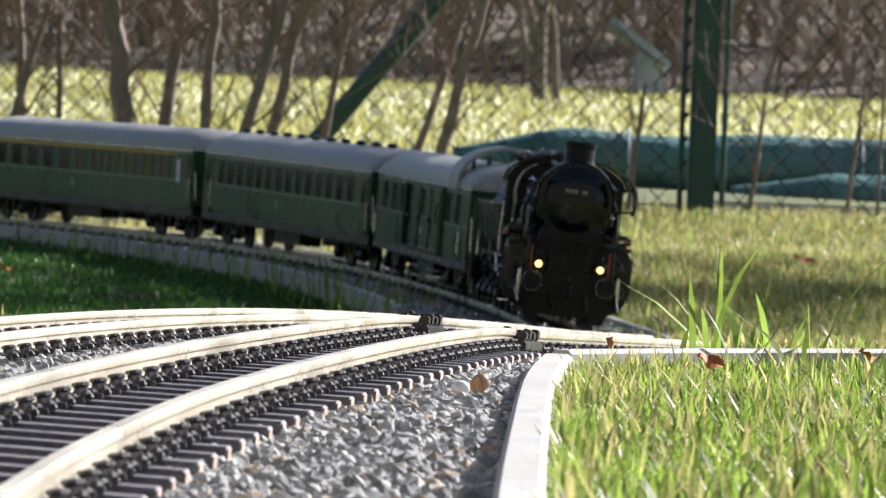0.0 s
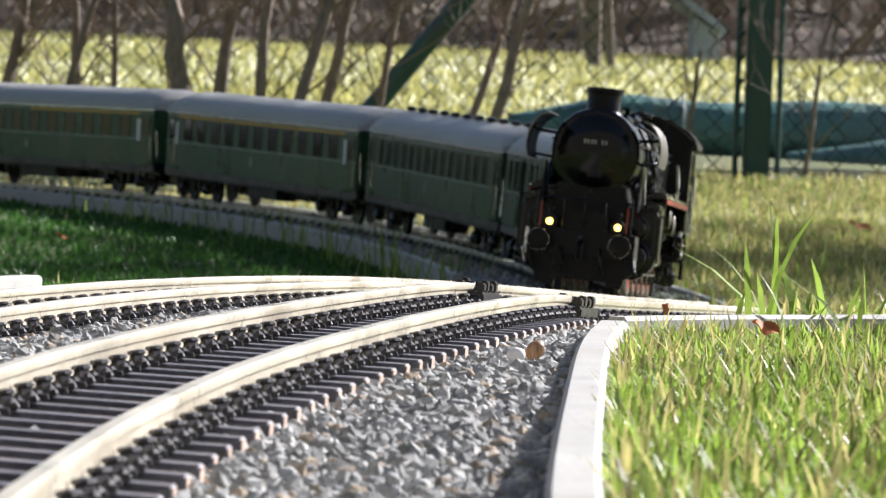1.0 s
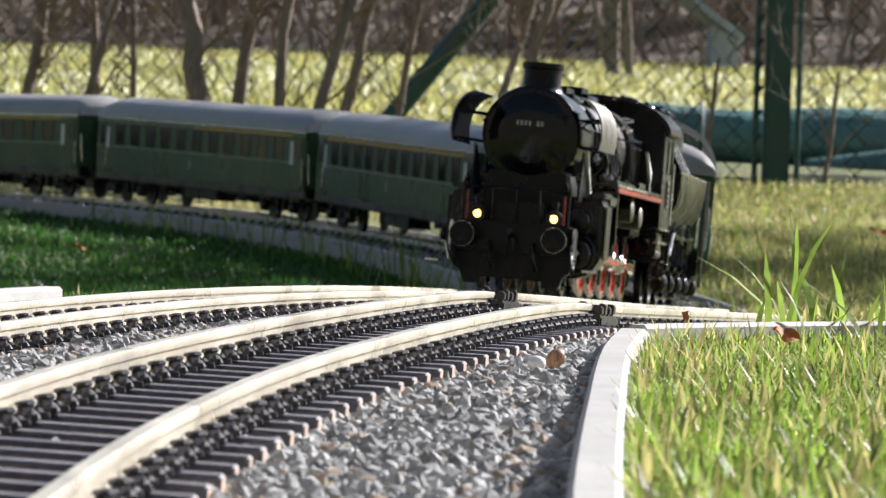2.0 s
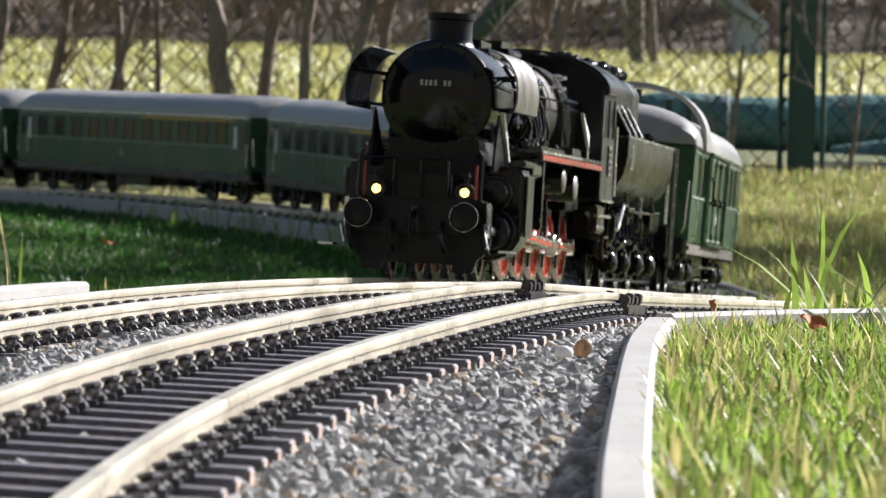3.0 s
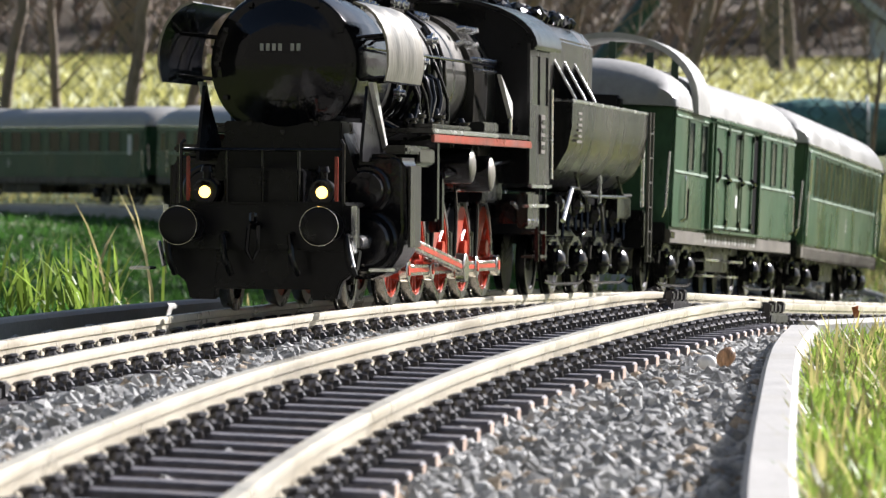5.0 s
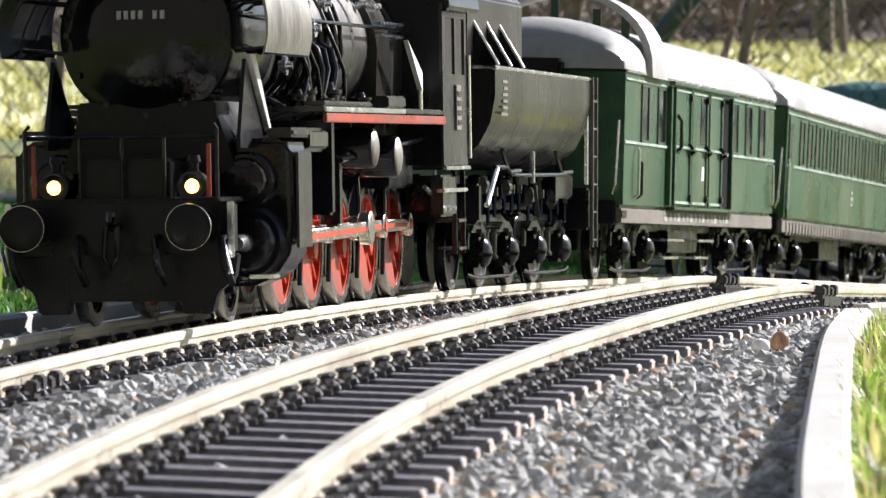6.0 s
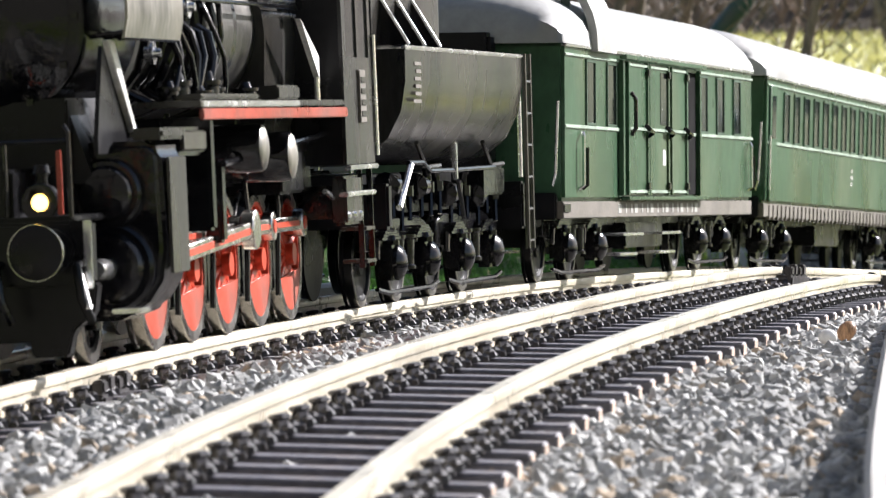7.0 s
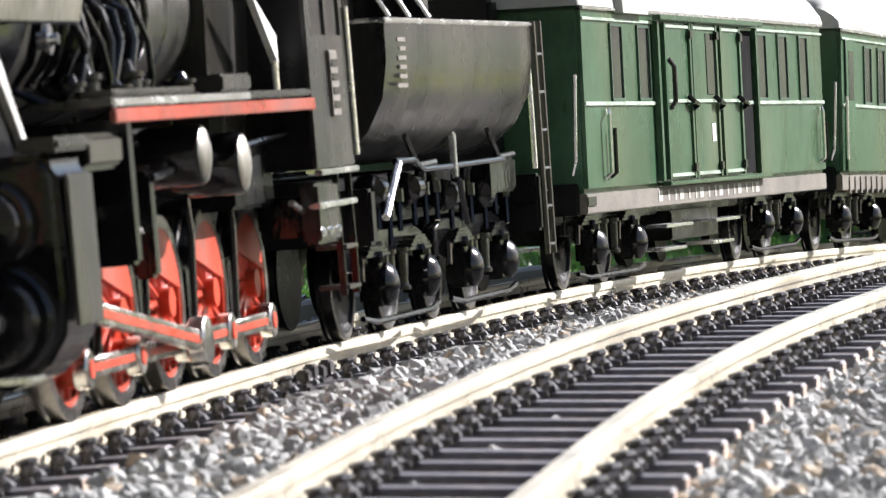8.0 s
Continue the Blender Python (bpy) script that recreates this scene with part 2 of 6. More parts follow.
# x, y, rail height against the eye, cross level in degrees
MAIN = smooth_curve([
    (-0.250, -0.60, -0.060, 2.5), (-0.250, 0.40, -0.058, 2.8), (-0.2480, 0.76, -0.0560, 2.8), (-0.2421, 1.00, -0.0516, 2.6), (-0.2294, 1.24, -0.0463, 2.1),
    (-0.2122, 1.48, -0.0414, 1.5), (-0.1884, 1.72, -0.0373, 0.9), (-0.1588, 1.96, -0.0344, 0.3), (-0.1252, 2.20, -0.0331, -0.3), (-0.0897, 2.44, -0.0335, -0.9),
    (-0.0536, 2.68, -0.0355, -1.5), (-0.0174, 2.92, -0.0391, -2.1), (0.0184, 3.16, -0.0437, -2.7), (0.0523, 3.40, -0.0487, -3.3), (0.0802, 3.64, -0.0532, -3.9),
    (0.0925, 3.88, -0.0556, -4.2), (0.0888, 4.10, -0.0555, -4.2), (0.0685, 4.4193, -0.0500, -3.8), (0.0245, 4.7363, -0.0395, -3.2),
    (-0.0444, 5.0487, -0.0260, -2.4), (-0.1389, 5.3545, -0.0135, -1.6), (-0.2586, 5.6513, -0.0010, -0.8), (-0.4024, 5.9371, 0.0100, 0),
    (-0.5685, 6.2107, 0.0175, 0), (-0.7542, 6.4713, 0.0210, 0), (-0.9566, 6.7192, 0.0230, 0)]
    + [(-0.9566 - 1.55 * math.sin(a), 6.7192 + 0.95 * (1 - math.cos(a)) + 0.25 * a, 0.024, 0) for a in (0.15, 0.35, 0.6, 0.9, 1.2, 1.5)])
SIDE = smooth_curve([
    (-0.107, -0.30, -0.060, -2.0), (-0.108, 0.50, -0.0560, -2.4), (-0.1060, 0.84, -0.0500, -2.6), (-0.1000, 1.08, -0.0440, -2.3), (-0.0829, 1.32, -0.0378, -1.9), (-0.0560, 1.56, -0.0329, -1.6),
    (-0.0280, 1.80, -0.0300, -1.6), (-0.0020, 2.04, -0.0294, -3.0), (0.0125, 2.13, -0.0305, -5.0), (0.0450, 2.33, -0.0345, -4.6), (0.0875, 2.60, -0.0400, -3.2), (0.1500, 3.00, -0.0475, -3.0)])


def on(track, s):
    """The pose of the track's middle at running length s: x forward is towards the start (towards the viewer), y its left, z up."""
    x, y, z, r = (np.interp(s, track[:, 0], track[:, i]) for i in (1, 2, 3, 4))
    a = [np.array([np.interp(q, track[:, 0], track[:, i]) for i in (1, 2, 3)]) for q in (s - 0.02, s + 0.02)]
    f = Vector(a[0] - a[1]).normalized()
    l = Vector((0, 0, 1)).cross(f).normalized()
    l = Matrix.Rotation(radians(r), 3, f) @ l
    u = f.cross(l)
    return Matrix(((f.x, l.x, u.x, x), (f.y, l.y, u.y, y), (f.z, l.z, u.z, z + ZC), (0, 0, 0, 1)))


def at_y(track, y):
    return float(np.interp(y, track[:, 2], track[:, 0]))


GY = np.array([-60, 0.36, 1.0, 1.44, 1.92, 2.4, 3.0, 3.6, 4.1, 4.6, 5.05, 5.6, 6.1, 6.7, 7.7, 9.0, 29, 60, 900])
GZ = np.array([-0.09, -0.074, -0.068, -0.056, -0.048, -0.047, -0.056, -0.068, -0.072, -0.062, -0.044, -0.022, -0.001, 0.013, 0.07, 0.12, 0.93, 2.0, 12.0])


def ground_z(x, y):
    return float(np.interp(y, GY, GZ)) + ZC


# ---------------------------------------------------------------- ground
def build_ground():
    ys = list(np.arange(-1, 9.1, 0.14)) + [10, 12, 14, 17, 20, 24, 30, 40, 60, 120, 300, 900]
    ys = [-60, -10, -3] + ys
    xs = [-500, -120, -40, -15, -8, -4] + list(np.arange(-2.4, 2.5, 0.15)) + [4, 8, 15, 40, 120, 500]
    V = [(x, y, ground_z(x, y) + (0.004 * noise.noise((x * 3, y * 3, 0)) if -4 < x < 4 and y < 8 else 0.05 * noise.noise((x * 0.3, y * 0.3, 1)))) for y in ys for x in xs]
    n = len(xs)
    F = [(j * n + i, j * n + i + 1, (j + 1) * n + i + 1, (j + 1) * n + i) for j in range(len(ys) - 1) for i in range(n - 1)]
    return raw("ground", V, F, LAWN, "rough spring lawn rising towards the garden fence", "lawn", "structure", True)


build_ground()


# ---------------------------------------------------------------- track
RAIL_PROFILE = [(-0.0016, 0), (0.0016, 0), (0.0020, -0.0006), (0.0019, -0.0026), (0.0011, -0.0030), (0.0011, -0.0070), (0.003, -0.0078), (0.003, -0.0087),
                (-0.003, -0.0087), (-0.003, -0.0078), (-0.0011, -0.0070), (-0.0011, -0.0030), (-0.0019, -0.0026), (-0.0020, -0.0006)]


def sweep(bm, frames, profile, caps=True):
    rings = [[bm.verts.new(m @ Vector((0, a, b))) for a, b in profile] for m in frames]
    k = len(profile)
    for q, r in zip(rings, rings[1:]):
        for i in range(k):
            bm.faces.new((q[i], q[(i + 1) % k], r[(i + 1) % k], r[i]))
    if caps:
        bm.faces.new(rings[0]); bm.faces.new(rings[-1][::-1])


def rail(parent, track, off, s0, s1, step=0.025, prof=RAIL_PROFILE):
    n = max(2, int((s1 - s0) / step))
    bm = bmesh.new()
    sweep(bm, [on(track, s0 + (s1 - s0) * i / n) @ Matrix.Translation((0, off, 0)) for i in range(n + 1)], prof)
    return part("rail", bm, RAIL, parent, smooth=50)


G2 = 0.0237
main_track = empty("curved_main_track", "bright brass-headed model railway track on dark sleepers", "railway track")
side_track = empty("curved_side_track", "bright brass-headed track joining the main track at a turnout", "railway track")
S_FROG = at_y(SIDE, 2.135)
rail(main_track, MAIN, -G2, 0.1, MAIN[-1, 0] - 0.05)
rail(main_track, MAIN, G2, 0.1, MAIN[-1, 0] - 0.05)
S_J2 = at_y(SIDE, 2.10)
rail(side_track, SIDE, G2, 0.1, S_J2 - 0.004)
rail(side_track, SIDE, G2, S_J2 + 0.016, at_y(SIDE, 2.98))
rail(side_track, SIDE, -G2, 0.1, S_FROG - 0.004)
rail(side_track, SIDE, -G2, S_FROG + 0.02, at_y(SIDE, 2.98))


def sleeper_mesh():
    bm = bmesh.new()
    box(bm, -0.0042, 0.0042, -0.0405, 0.0405, -0.0145, -0.0088)
    bev(bm, 0.0006, 1)
    me = bpy.data.meshes.new("sleeper")
    bmesh.ops.recalc_face_normals(bm, faces=bm.faces)
    for f in bm.faces:
        f.material_index = 1 if abs(f.normal.y) > 0.9 else 0
    bm.to_mesh(me); bm.free()
    me.materials.append(SLEEPER); me.materials.append(SLEEPER_END)
    return me


def chair_mesh():
    """Cast rail chair: a spread base with four feet, clamping lugs and bolt heads."""
    bm = bmesh.new()
    box(bm, -0.0036, 0.0036, -0.0066, 0.0066, -0.0092, -0.0076)
    for s in (-1, 1):
        # upright lug with a rounded head beside the rail's web
        lathe(bm, (0, s * 0.0046, -0.0085), (0, s * 0.0040, -0.0040), [(0, 0.0036), (0.25, 0.0030), (0.5, 0.0020), (0.66, 0.0020), (0.78, 0.0028), (0.94, 0.0024), (1, 0.0008)], 8)
        for q in (-1, 1):
            # sloping feet that spread along the rail, each with a bolt head
            tube(bm, [(q * 0.0010, s * 0.0048, -0.0062), (q * 0.0040, s * 0.0056, -0.0078), (q * 0.0074, s * 0.0058, -0.0090)], 0.0019, 5, 0.0012)
            lathe(bm, (q * 0.0046, s * 0.0066, -0.0086), (q * 0.0046, s * 0.0066, -0.0060), [(0, 0.0017), (0.7, 0.0016), (1, 0.0007)], 6)
    me = bpy.data.meshes.new("rail_chair")
    bmesh.ops.recalc_face_normals(bm, faces=bm.faces)
    bm.to_mesh(me); bm.free()
    me.materials.append(CHAIR)
    return me


SLEEPER_ME, CHAIR_ME = sleeper_mesh(), chair_mesh()


def lay_sleepers(parent, track, s0, s1, pitch=0.0278, ends=True):
    n = int((s1 - s0) / pitch)
    for i in range(n):
        s = s0 + i * pitch
        m = on(track, s) @ Matrix.Rotation(radians(random.uniform(-0.7, 0.7)), 4, "Z")
        ob = new("sleeper", SLEEPER_ME)
        ob.parent, ob.matrix_basis = parent, m
        for off in (G2, -G2):
            c = new("rail_chair", CHAIR_ME)
            c.parent, c.matrix_basis = parent, m @ Matrix.Translation((0, off, 0))


lay_sleepers(main_track, MAIN, at_y(MAIN, 0.66), at_y(MAIN, 6.7))
lay_sleepers(side_track, SIDE, at_y(SIDE, 0.6), at_y(SIDE, 2.96))


def bed(name, track, s0, s1, w0, w1, low=-0.0125):
    bm = bmesh.new()
    n = int((s1 - s0) / 0.05)
    for i in range(n + 1):
        m = on(track, s0 + (s1 - s0) * i / n)
        row = [bm.verts.new(m @ Vector((0, y, low - (0.012 if j in (0, 4) else 0)))) for j, y in enumerate((w0 - 0.02, w0, 0, w1, w1 + 0.02))]
        if i:
            for a in range(4):
                bm.faces.new((prev[a], prev[a + 1], row[a + 1], row[a]))
        prev = row
    return tagged(part(name, bm, GRIT), "grey gravel bed under the model track", "gravel", "", "structure")


bed("gravel_bed_main", MAIN, 0.1, MAIN[-1, 0] - 0.05, -0.085, 0.085, -0.0155)
bed("gravel_bed_side", SIDE, 0.1, at_y(SIDE, 2.96), -0.085, 0.11, -0.0155)


def stones(name, count, place, size, seed):
    """Loose crushed stones, each a small irregular lump of its own."""
    rnd = random.Random(seed)
    V, F, tone = [], [], []
    g = 0.5257, 0.8507
    base = [(-g[0], g[1], 0), (g[0], g[1], 0), (-g[0], -g[1], 0), (g[0], -g[1], 0), (0, -g[0], g[1]), (0, g[0], g[1]),
            (0, -g[0], -g[1]), (0, g[0], -g[1]), (g[1], 0, -g[0]), (g[1], 0, g[0]), (-g[1], 0, -g[0]), (-g[1], 0, g[0])]
    tri = [(0, 11, 5), (0, 5, 1), (0, 1, 7), (0, 7, 10), (0, 10, 11), (1, 5, 9), (5, 11, 4), (11, 10, 2), (10, 7, 6), (7, 1, 8),
           (3, 9, 4), (3, 4, 2), (3, 2, 6), (3, 6, 8), (3, 8, 9), (4, 9, 5), (2, 4, 11), (6, 2, 10), (8, 6, 7), (9, 8, 1)]
    for _ in range(count):
        p = place(rnd)
        if p is None:
            continue
        r = size * rnd.uniform(0.55, 1.35)
        q = Euler((rnd.uniform(0, 6), rnd.uniform(0, 6), rnd.uniform(0, 6))).to_matrix()
        k = len(V)
        w = rnd.uniform(0.9, 1.25), rnd.uniform(0.75, 1.0), rnd.uniform(0.55, 0.9)
        for b in base:
            v = q @ Vector([b[i] * w[i] for i in (0, 1, 2)]) * r * rnd.uniform(0.72, 1.15)
            V.append((p[0] + v.x, p[1] + v.y, p[2] + v.z))
        F += [tuple(k + i for i in f) for f in tri]
        tone += [1 if rnd.random() < 0.10 else 0] * 20
    ob = raw(name, V, F, STONE, "loose grey and tan crushed ballast stones", "ballast", "stuff")
    ob.data.materials.append(STONE_TAN)
    ob.data.polygons.foreach_set("material_index", tone)
    return ob


def along(track, y0, y1, w0, w1, low, skip=0.0):
    s0, s1 = at_y(track, y0), at_y(track, y1)
    def f(rnd):
        s, w = rnd.uniform(s0, s1), rnd.uniform(w0, w1)
        if abs(w) < skip:
            return None
        return on(track, s) @ Vector((0, w, low + rnd.uniform(-0.002, 0.002)))
    return f


stones("ballast", 22000, along(SIDE, 0.66, 2.1, 0.034, 0.118, -0.0150), 0.0029, 1)
stones("ballast", 4000, along(SIDE, 2.1, 2.9, 0.036, 0.10, -0.0150), 0.0030, 6)
stones("ballast", 3000, along(MAIN, 0.8, 1.28, 0.047, 0.095, -0.0166), 0.0028, 9)
stones("ballast", 12500, along(MAIN, 1.26, 2.28, 0.038, 0.088, -0.0115), 0.0027, 2)
stones("ballast", 3500, along(MAIN, 1.2, 3.6, -0.09, -0.038, -0.0115), 0.0029, 3)
stones("ballast", 5000, along(MAIN, 3.6, 6.4, -0.10, 0.10, -0.0105), 0.0036, 4)
stones("ballast", 3400, along(SIDE, 0.66, 1.28, -0.088, -0.042, -0.0166), 0.0028, 10)
stones("ballast", 2600, along(SIDE, 1.28, 1.75, -0.088, -0.042, -0.0165), 0.0028, 12)
stones("ballast", 1500, along(SIDE, 0.7, 2.4, -0.036, 0.036, -0.0135), 0.0022, 5)


def frog(name, m, label):
    """Dark moulded block with lugs where the rails meet."""
    ob = empty(name, label, "track fitting")
    ob.matrix_basis = m
    bm = bmesh.new()
    box(bm, -0.022, 0.022, -0.008, 0.008, -0.0085, -0.004)
    bev(bm, 0.0008)
    part("base_plate", bm, CHAIR, ob)
    for i, (x, y) in enumerate(((-0.014, 0.0055), (-0.004, 0.0055), (0.007, 0.0055), (0.016, 0.0055), (-0.009, -0.0055), (0.004, -0.0055))):
        bm = bmesh.new()
        box(bm, x - 0.003, x + 0.003, y - 0.0017, y + 0.0017, -0.004, 0.0008 - 0.001 * (i % 2))
        bev(bm, 0.0006)
        part("lug", bm, CHAIR, ob)
    for x in (-0.009, 0.01):
        bm = bmesh.new()
        lathe(bm, (x, 0, -0.004), (x, 0, 0.0), [(0, 0.0022), (0.6, 0.0022), (0.6, 0.0013), (1, 0.0013)], 8)
        part("bolt", bm, CHAIR, ob)
    return ob


frog("turnout_frog", on(SIDE, S_FROG + 0.008) @ Matrix.Translation((0, -G2, 0.0008)), "black moulded turnout crossing with bolts between rail ends")
frog("rail_clamp", on(SIDE, S_J2 + 0.008) @ Matrix.Translation((0, G2, 0)), "black bolted clamp joining two brass rails")
frog("rail_clamp", on(MAIN, at_y(MAIN, 1.39)) @ Matrix.Translation((0, G2, -0.0035)), "black bolted clamp joining two brass rails")


# ---------------------------------------------------------------- kerbs
def kerb(name, frames, height=0.035, width=0.010, label="pale concrete lawn edging strip standing on edge"):
    bm = bmesh.new()
    w = width / 2
    sweep(bm, frames, [(-w, -height), (w, -height), (w, -0.0015), (w - 0.0015, 0), (-w + 0.0015, 0), (-w, -0.0015)])
    return tagged(part(name, bm, KERB, smooth=30), label, "kerb", "", "structure")


kerb("kerb_inner", [on(MAIN, s) @ Matrix.Translation((0, -0.105, -0.003)) for s in np.arange(at_y(MAIN, 1.3), at_y(MAIN, 2.33), 0.06)])
kerb("kerb_loop", [on(MAIN, s) @ Matrix.Translation((0, -0.115, -0.003)) for s in np.arange(at_y(MAIN, 4.2), MAIN[-1, 0] - 0.1, 0.06)])
kerb("kerb_outer", [on(MAIN, s) @ Matrix.Translation((0, 0.108, -0.004)) for s in np.arange(at_y(MAIN, 3.5), MAIN[-1, 0] - 0.1, 0.06)])
KS = smooth_curve([(0.014, 0.36, -0.054, 0), (0.014, 0.66, -0.052, 0), (0.016, 0.95, -0.0500, 0), (0.0240, 1.327, -0.0450, 0), (0.033, 1.656, -0.0395, 0), (0.0445, 1.885, -0.0362, 0)])
kerb("kerb_near", [on(KS, s) for s in np.arange(0.02, KS[-1, 0], 0.04)] , 0.04, 0.011)
KE = smooth_curve([(0.0460, 1.905, -0.0360, 0), (0.075, 1.945, -0.0352, 0), (0.14, 2.02, -0.034, 0), (0.30, 2.16, -0.031, 0)])
kerb("kerb_end", [on(KE, s) for s in np.arange(0.0, KE[-1, 0], 0.03)], 0.04, 0.009, "cream concrete edging strip turning along the lawn")


# ---------------------------------------------------------------- grass
def blades(name, count, place, h, w, material, seed, label, lean=0.5, segs=2):
    rnd = random.Random(seed)
    V, F = [], []
    for _ in range(count):
        p = place(rnd)
        if p is None:
            continue
        hh = h * rnd.uniform(0.45, 1.35)
        a = rnd.uniform(0, 2 * math.pi)
        ln = rnd.uniform(0.05, lean) * hh
        dx, dy = math.cos(a), math.sin(a)
        ww = w * rnd.uniform(0.6, 1.3)
        k = len(V)
        for j in range(segs + 1):
            f = j / segs
            cx, cy, cz = p[0] + dx * ln * f * f, p[1] + dy * ln * f * f, p[2] + hh * f * (1 - 0.25 * f * ln / hh)
            if j < segs:
                q = ww * (1 - 0.35 * f)
                V += [(cx - dy * q, cy + dx * q, cz), (cx + dy * q, cy - dx * q, cz)]
            else:
                V.append((cx, cy, cz))
        for j in range(segs - 1):
            F.append((k + 2 * j, k + 2 * j + 1, k + 2 * j + 3, k + 2 * j + 2))
        F.append((k + 2 * segs - 2, k + 2 * segs - 1, k + 2 * segs))
    return raw(name, V, F, material, label, "grass", "stuff")


def side_of(track, x, y):
    """Signed distance right (+) or left of a track's middle, seen along +y."""
    d = np.hypot(track[:, 1] - x, track[:, 2] - y)
    i = int(d.argmin())
    a, b = track[max(i - 1, 0)], track[min(i + 1, len(track) - 1)]
    return float(d[i]) * (1 if (b[2] - a[2]) * (x - a[1]) - (b[1] - a[1]) * (y - a[2]) > 0 else -1)


def near_right(rnd):
    y = 0.54 + (2.2 - 0.54) * rnd.random()
    kx = float(np.interp(y, KS[:, 2], KS[:, 1])) + 0.008
    if y > 1.885:
        kx = 0.045 + (y - 1.89) * 0.9
    x = kx + rnd.random() ** 1.3 * 0.24
    return (x, y, float(np.interp(y, [0.48, 1.32, 1.92, 2.3], [-0.070, -0.060, -0.052, -0.047])) + ZC)


def right_far(rnd):
    x, y = rnd.uniform(0.06, 0.9), rnd.uniform(2.3, 7.7)
    if side_of(MAIN, x, y) < 0.115 or (y < 2.98 and side_of(SIDE, x, y) < 0.07) or x > 0.125 * y:
        return None
    return (x, y, ground_z(x, y) - 0.004)


def left_lawn(rnd):
    x, y = rnd.uniform(-1.5, 0.0), rnd.uniform(1.8, 6.5)
    if side_of(MAIN, x, y) > -0.112 or x < -0.20 * y:
        return None
    return (x, y, ground_z(x, y) - 0.003)


def back_strip(rnd):
    x, y = rnd.uniform(-1.7, 0.9), rnd.uniform(5.0, 8.2)
    if side_of(MAIN, x, y) < 0.115:
        return None
    return (x, y, ground_z(x, y) - 0.004)


def kerb_fringe(rnd):
    s = rnd.uniform(at_y(MAIN, 4.2), at_y(MAIN, 5.9))
    return on(MAIN, s) @ Vector((0, -0.112 - rnd.random() ** 2 * 0.05, -0.03))


blades("near_lawn_grass", 42000, near_right, 0.014, 0.0008, GRASS, 11, "bright green sunlit lawn grass beside the kerb", 0.8, 3)
blades("near_lawn_grass", 7000, near_right, 0.018, 0.0007, GRASS_DRY, 12, "yellowed blades among bright lawn grass", 0.9, 3)
blades("far_right_grass", 42000, right_far, 0.018, 0.0013, GRASS_DRY, 13, "dry yellow-green lawn grass before the fence", 0.9)
blades("far_right_grass", 30000, right_far, 0.017, 0.0012, GRASS, 14, "green lawn grass before the fence", 0.9)
blades("left_lawn_grass", 170000, left_lawn, 0.0100, 0.0016, GRASS_DEEP, 15, "deep green lawn grass inside the curve, some shade in its colour", 0.8)
blades("left_lawn_grass", 900, left_lawn, 0.014, 0.0009, STRAW, 16, "straw-coloured blades in the deep green lawn", 0.9)
blades("kerb_fringe_grass", 260, kerb_fringe, 0.042, 0.0010, GRASS, 17, "long grass blades leaning over the kerb", 0.7, 3)
blades("back_strip_grass", 22000, back_strip, 0.02, 0.0015, GRASS_DRY, 18, "dry lawn grass behind the track", 0.9)


# ---------------------------------------------------------------- locomotive (full-size metres, built at 1:32)
K = 1 / 32
DRIVERS = (4.85, 6.50, 8.15, 9.80, 11.45)
moving = {}
shared = {}


def p32(name, bm, material, parent, label="", smooth=38, m=None, extra=()):
    if m is not None:
        m = Matrix.Translation(m) if not isinstance(m, Matrix) else m
    return part(name, bm, material, parent, label, K, smooth, m, extra)


def solid(name, material, parent, boxes, bevel=0.02, label="", seg=2):
    bm = bmesh.new()
    for b in boxes:
        box(bm, *b)
    if bevel:
        bev(bm, bevel, seg)
    return p32(name, bm, material, parent, label)


def pipe(name, material, parent, pts, r, n=8, label=""):
    bm = bmesh.new()
    tube(bm, pts, r, n)
    return p32(name, bm, material, parent, label)


def spoked_wheel(name, parent, r, width, spokes, weight, x, y, side, centre_mat=RED):
    """Cast spoked centre with hub and counterweight; the tyre with its flange is a piece of its own."""
    bm = bmesh.new()
    ri = r - 0.11
    lathe(bm, (0, -0.10, 0), (0, 0.12, 0), [(0, 0.12), (1, 0.12)], 14)
    R = lathe(bm, (0, -0.05, 0), (0, 0.05, 0), [(0, ri + 0.03), (0, ri - 0.04), (1, ri - 0.04), (1, ri + 0.03)], 32, False)
    if weight:
        pts = [(math.cos(a) * (ri + 0.01), math.sin(a) * (ri + 0.01)) for a in np.linspace(radians(200), radians(340), 14)]
        prism(bm, pts, "y", -0.055, 0.06)
        lathe(bm, (0.33 * math.cos(radians(90)), 0, 0.33), (0, side * 0.26, 0.33), [(0, 0.13), (0.5, 0.13), (0.5, 0.07), (1, 0.07)], 12)
    w = p32(name, bm, centre_mat, parent, m=Matrix.Translation((-x * K, y * K, r * K)))
    key = ("spoke", round(ri, 3))
    if key not in shared:
        bm = bmesh.new()
        tube(bm, [(0.10, 0, 0), (ri - 0.01, 0, 0)], 0.042, 6, 0.032)
        shared[key] = part("spoke", bm, centre_mat, w, "", K)
    for i in range(spokes):
        ob = new("spoke", shared[key].data)
        ob.parent, ob.matrix_basis = w, Matrix.Rotation(2 * math.pi * (i + 0.5) / spokes, 4, "Y")
    bm = bmesh.new()
    lathe(bm, (0, -side * 0.09, 0), (0, side * 0.065, 0), [(0, r - 0.11), (0, r + 0.028), (0.25, r + 0.028), (0.32, r), (1, r - 0.008), (1, r - 0.11), (0, r - 0.11)], 36, False)
    part("tyre", bm, TYRE, w, "bright steel tyre with flange", K)
    return w


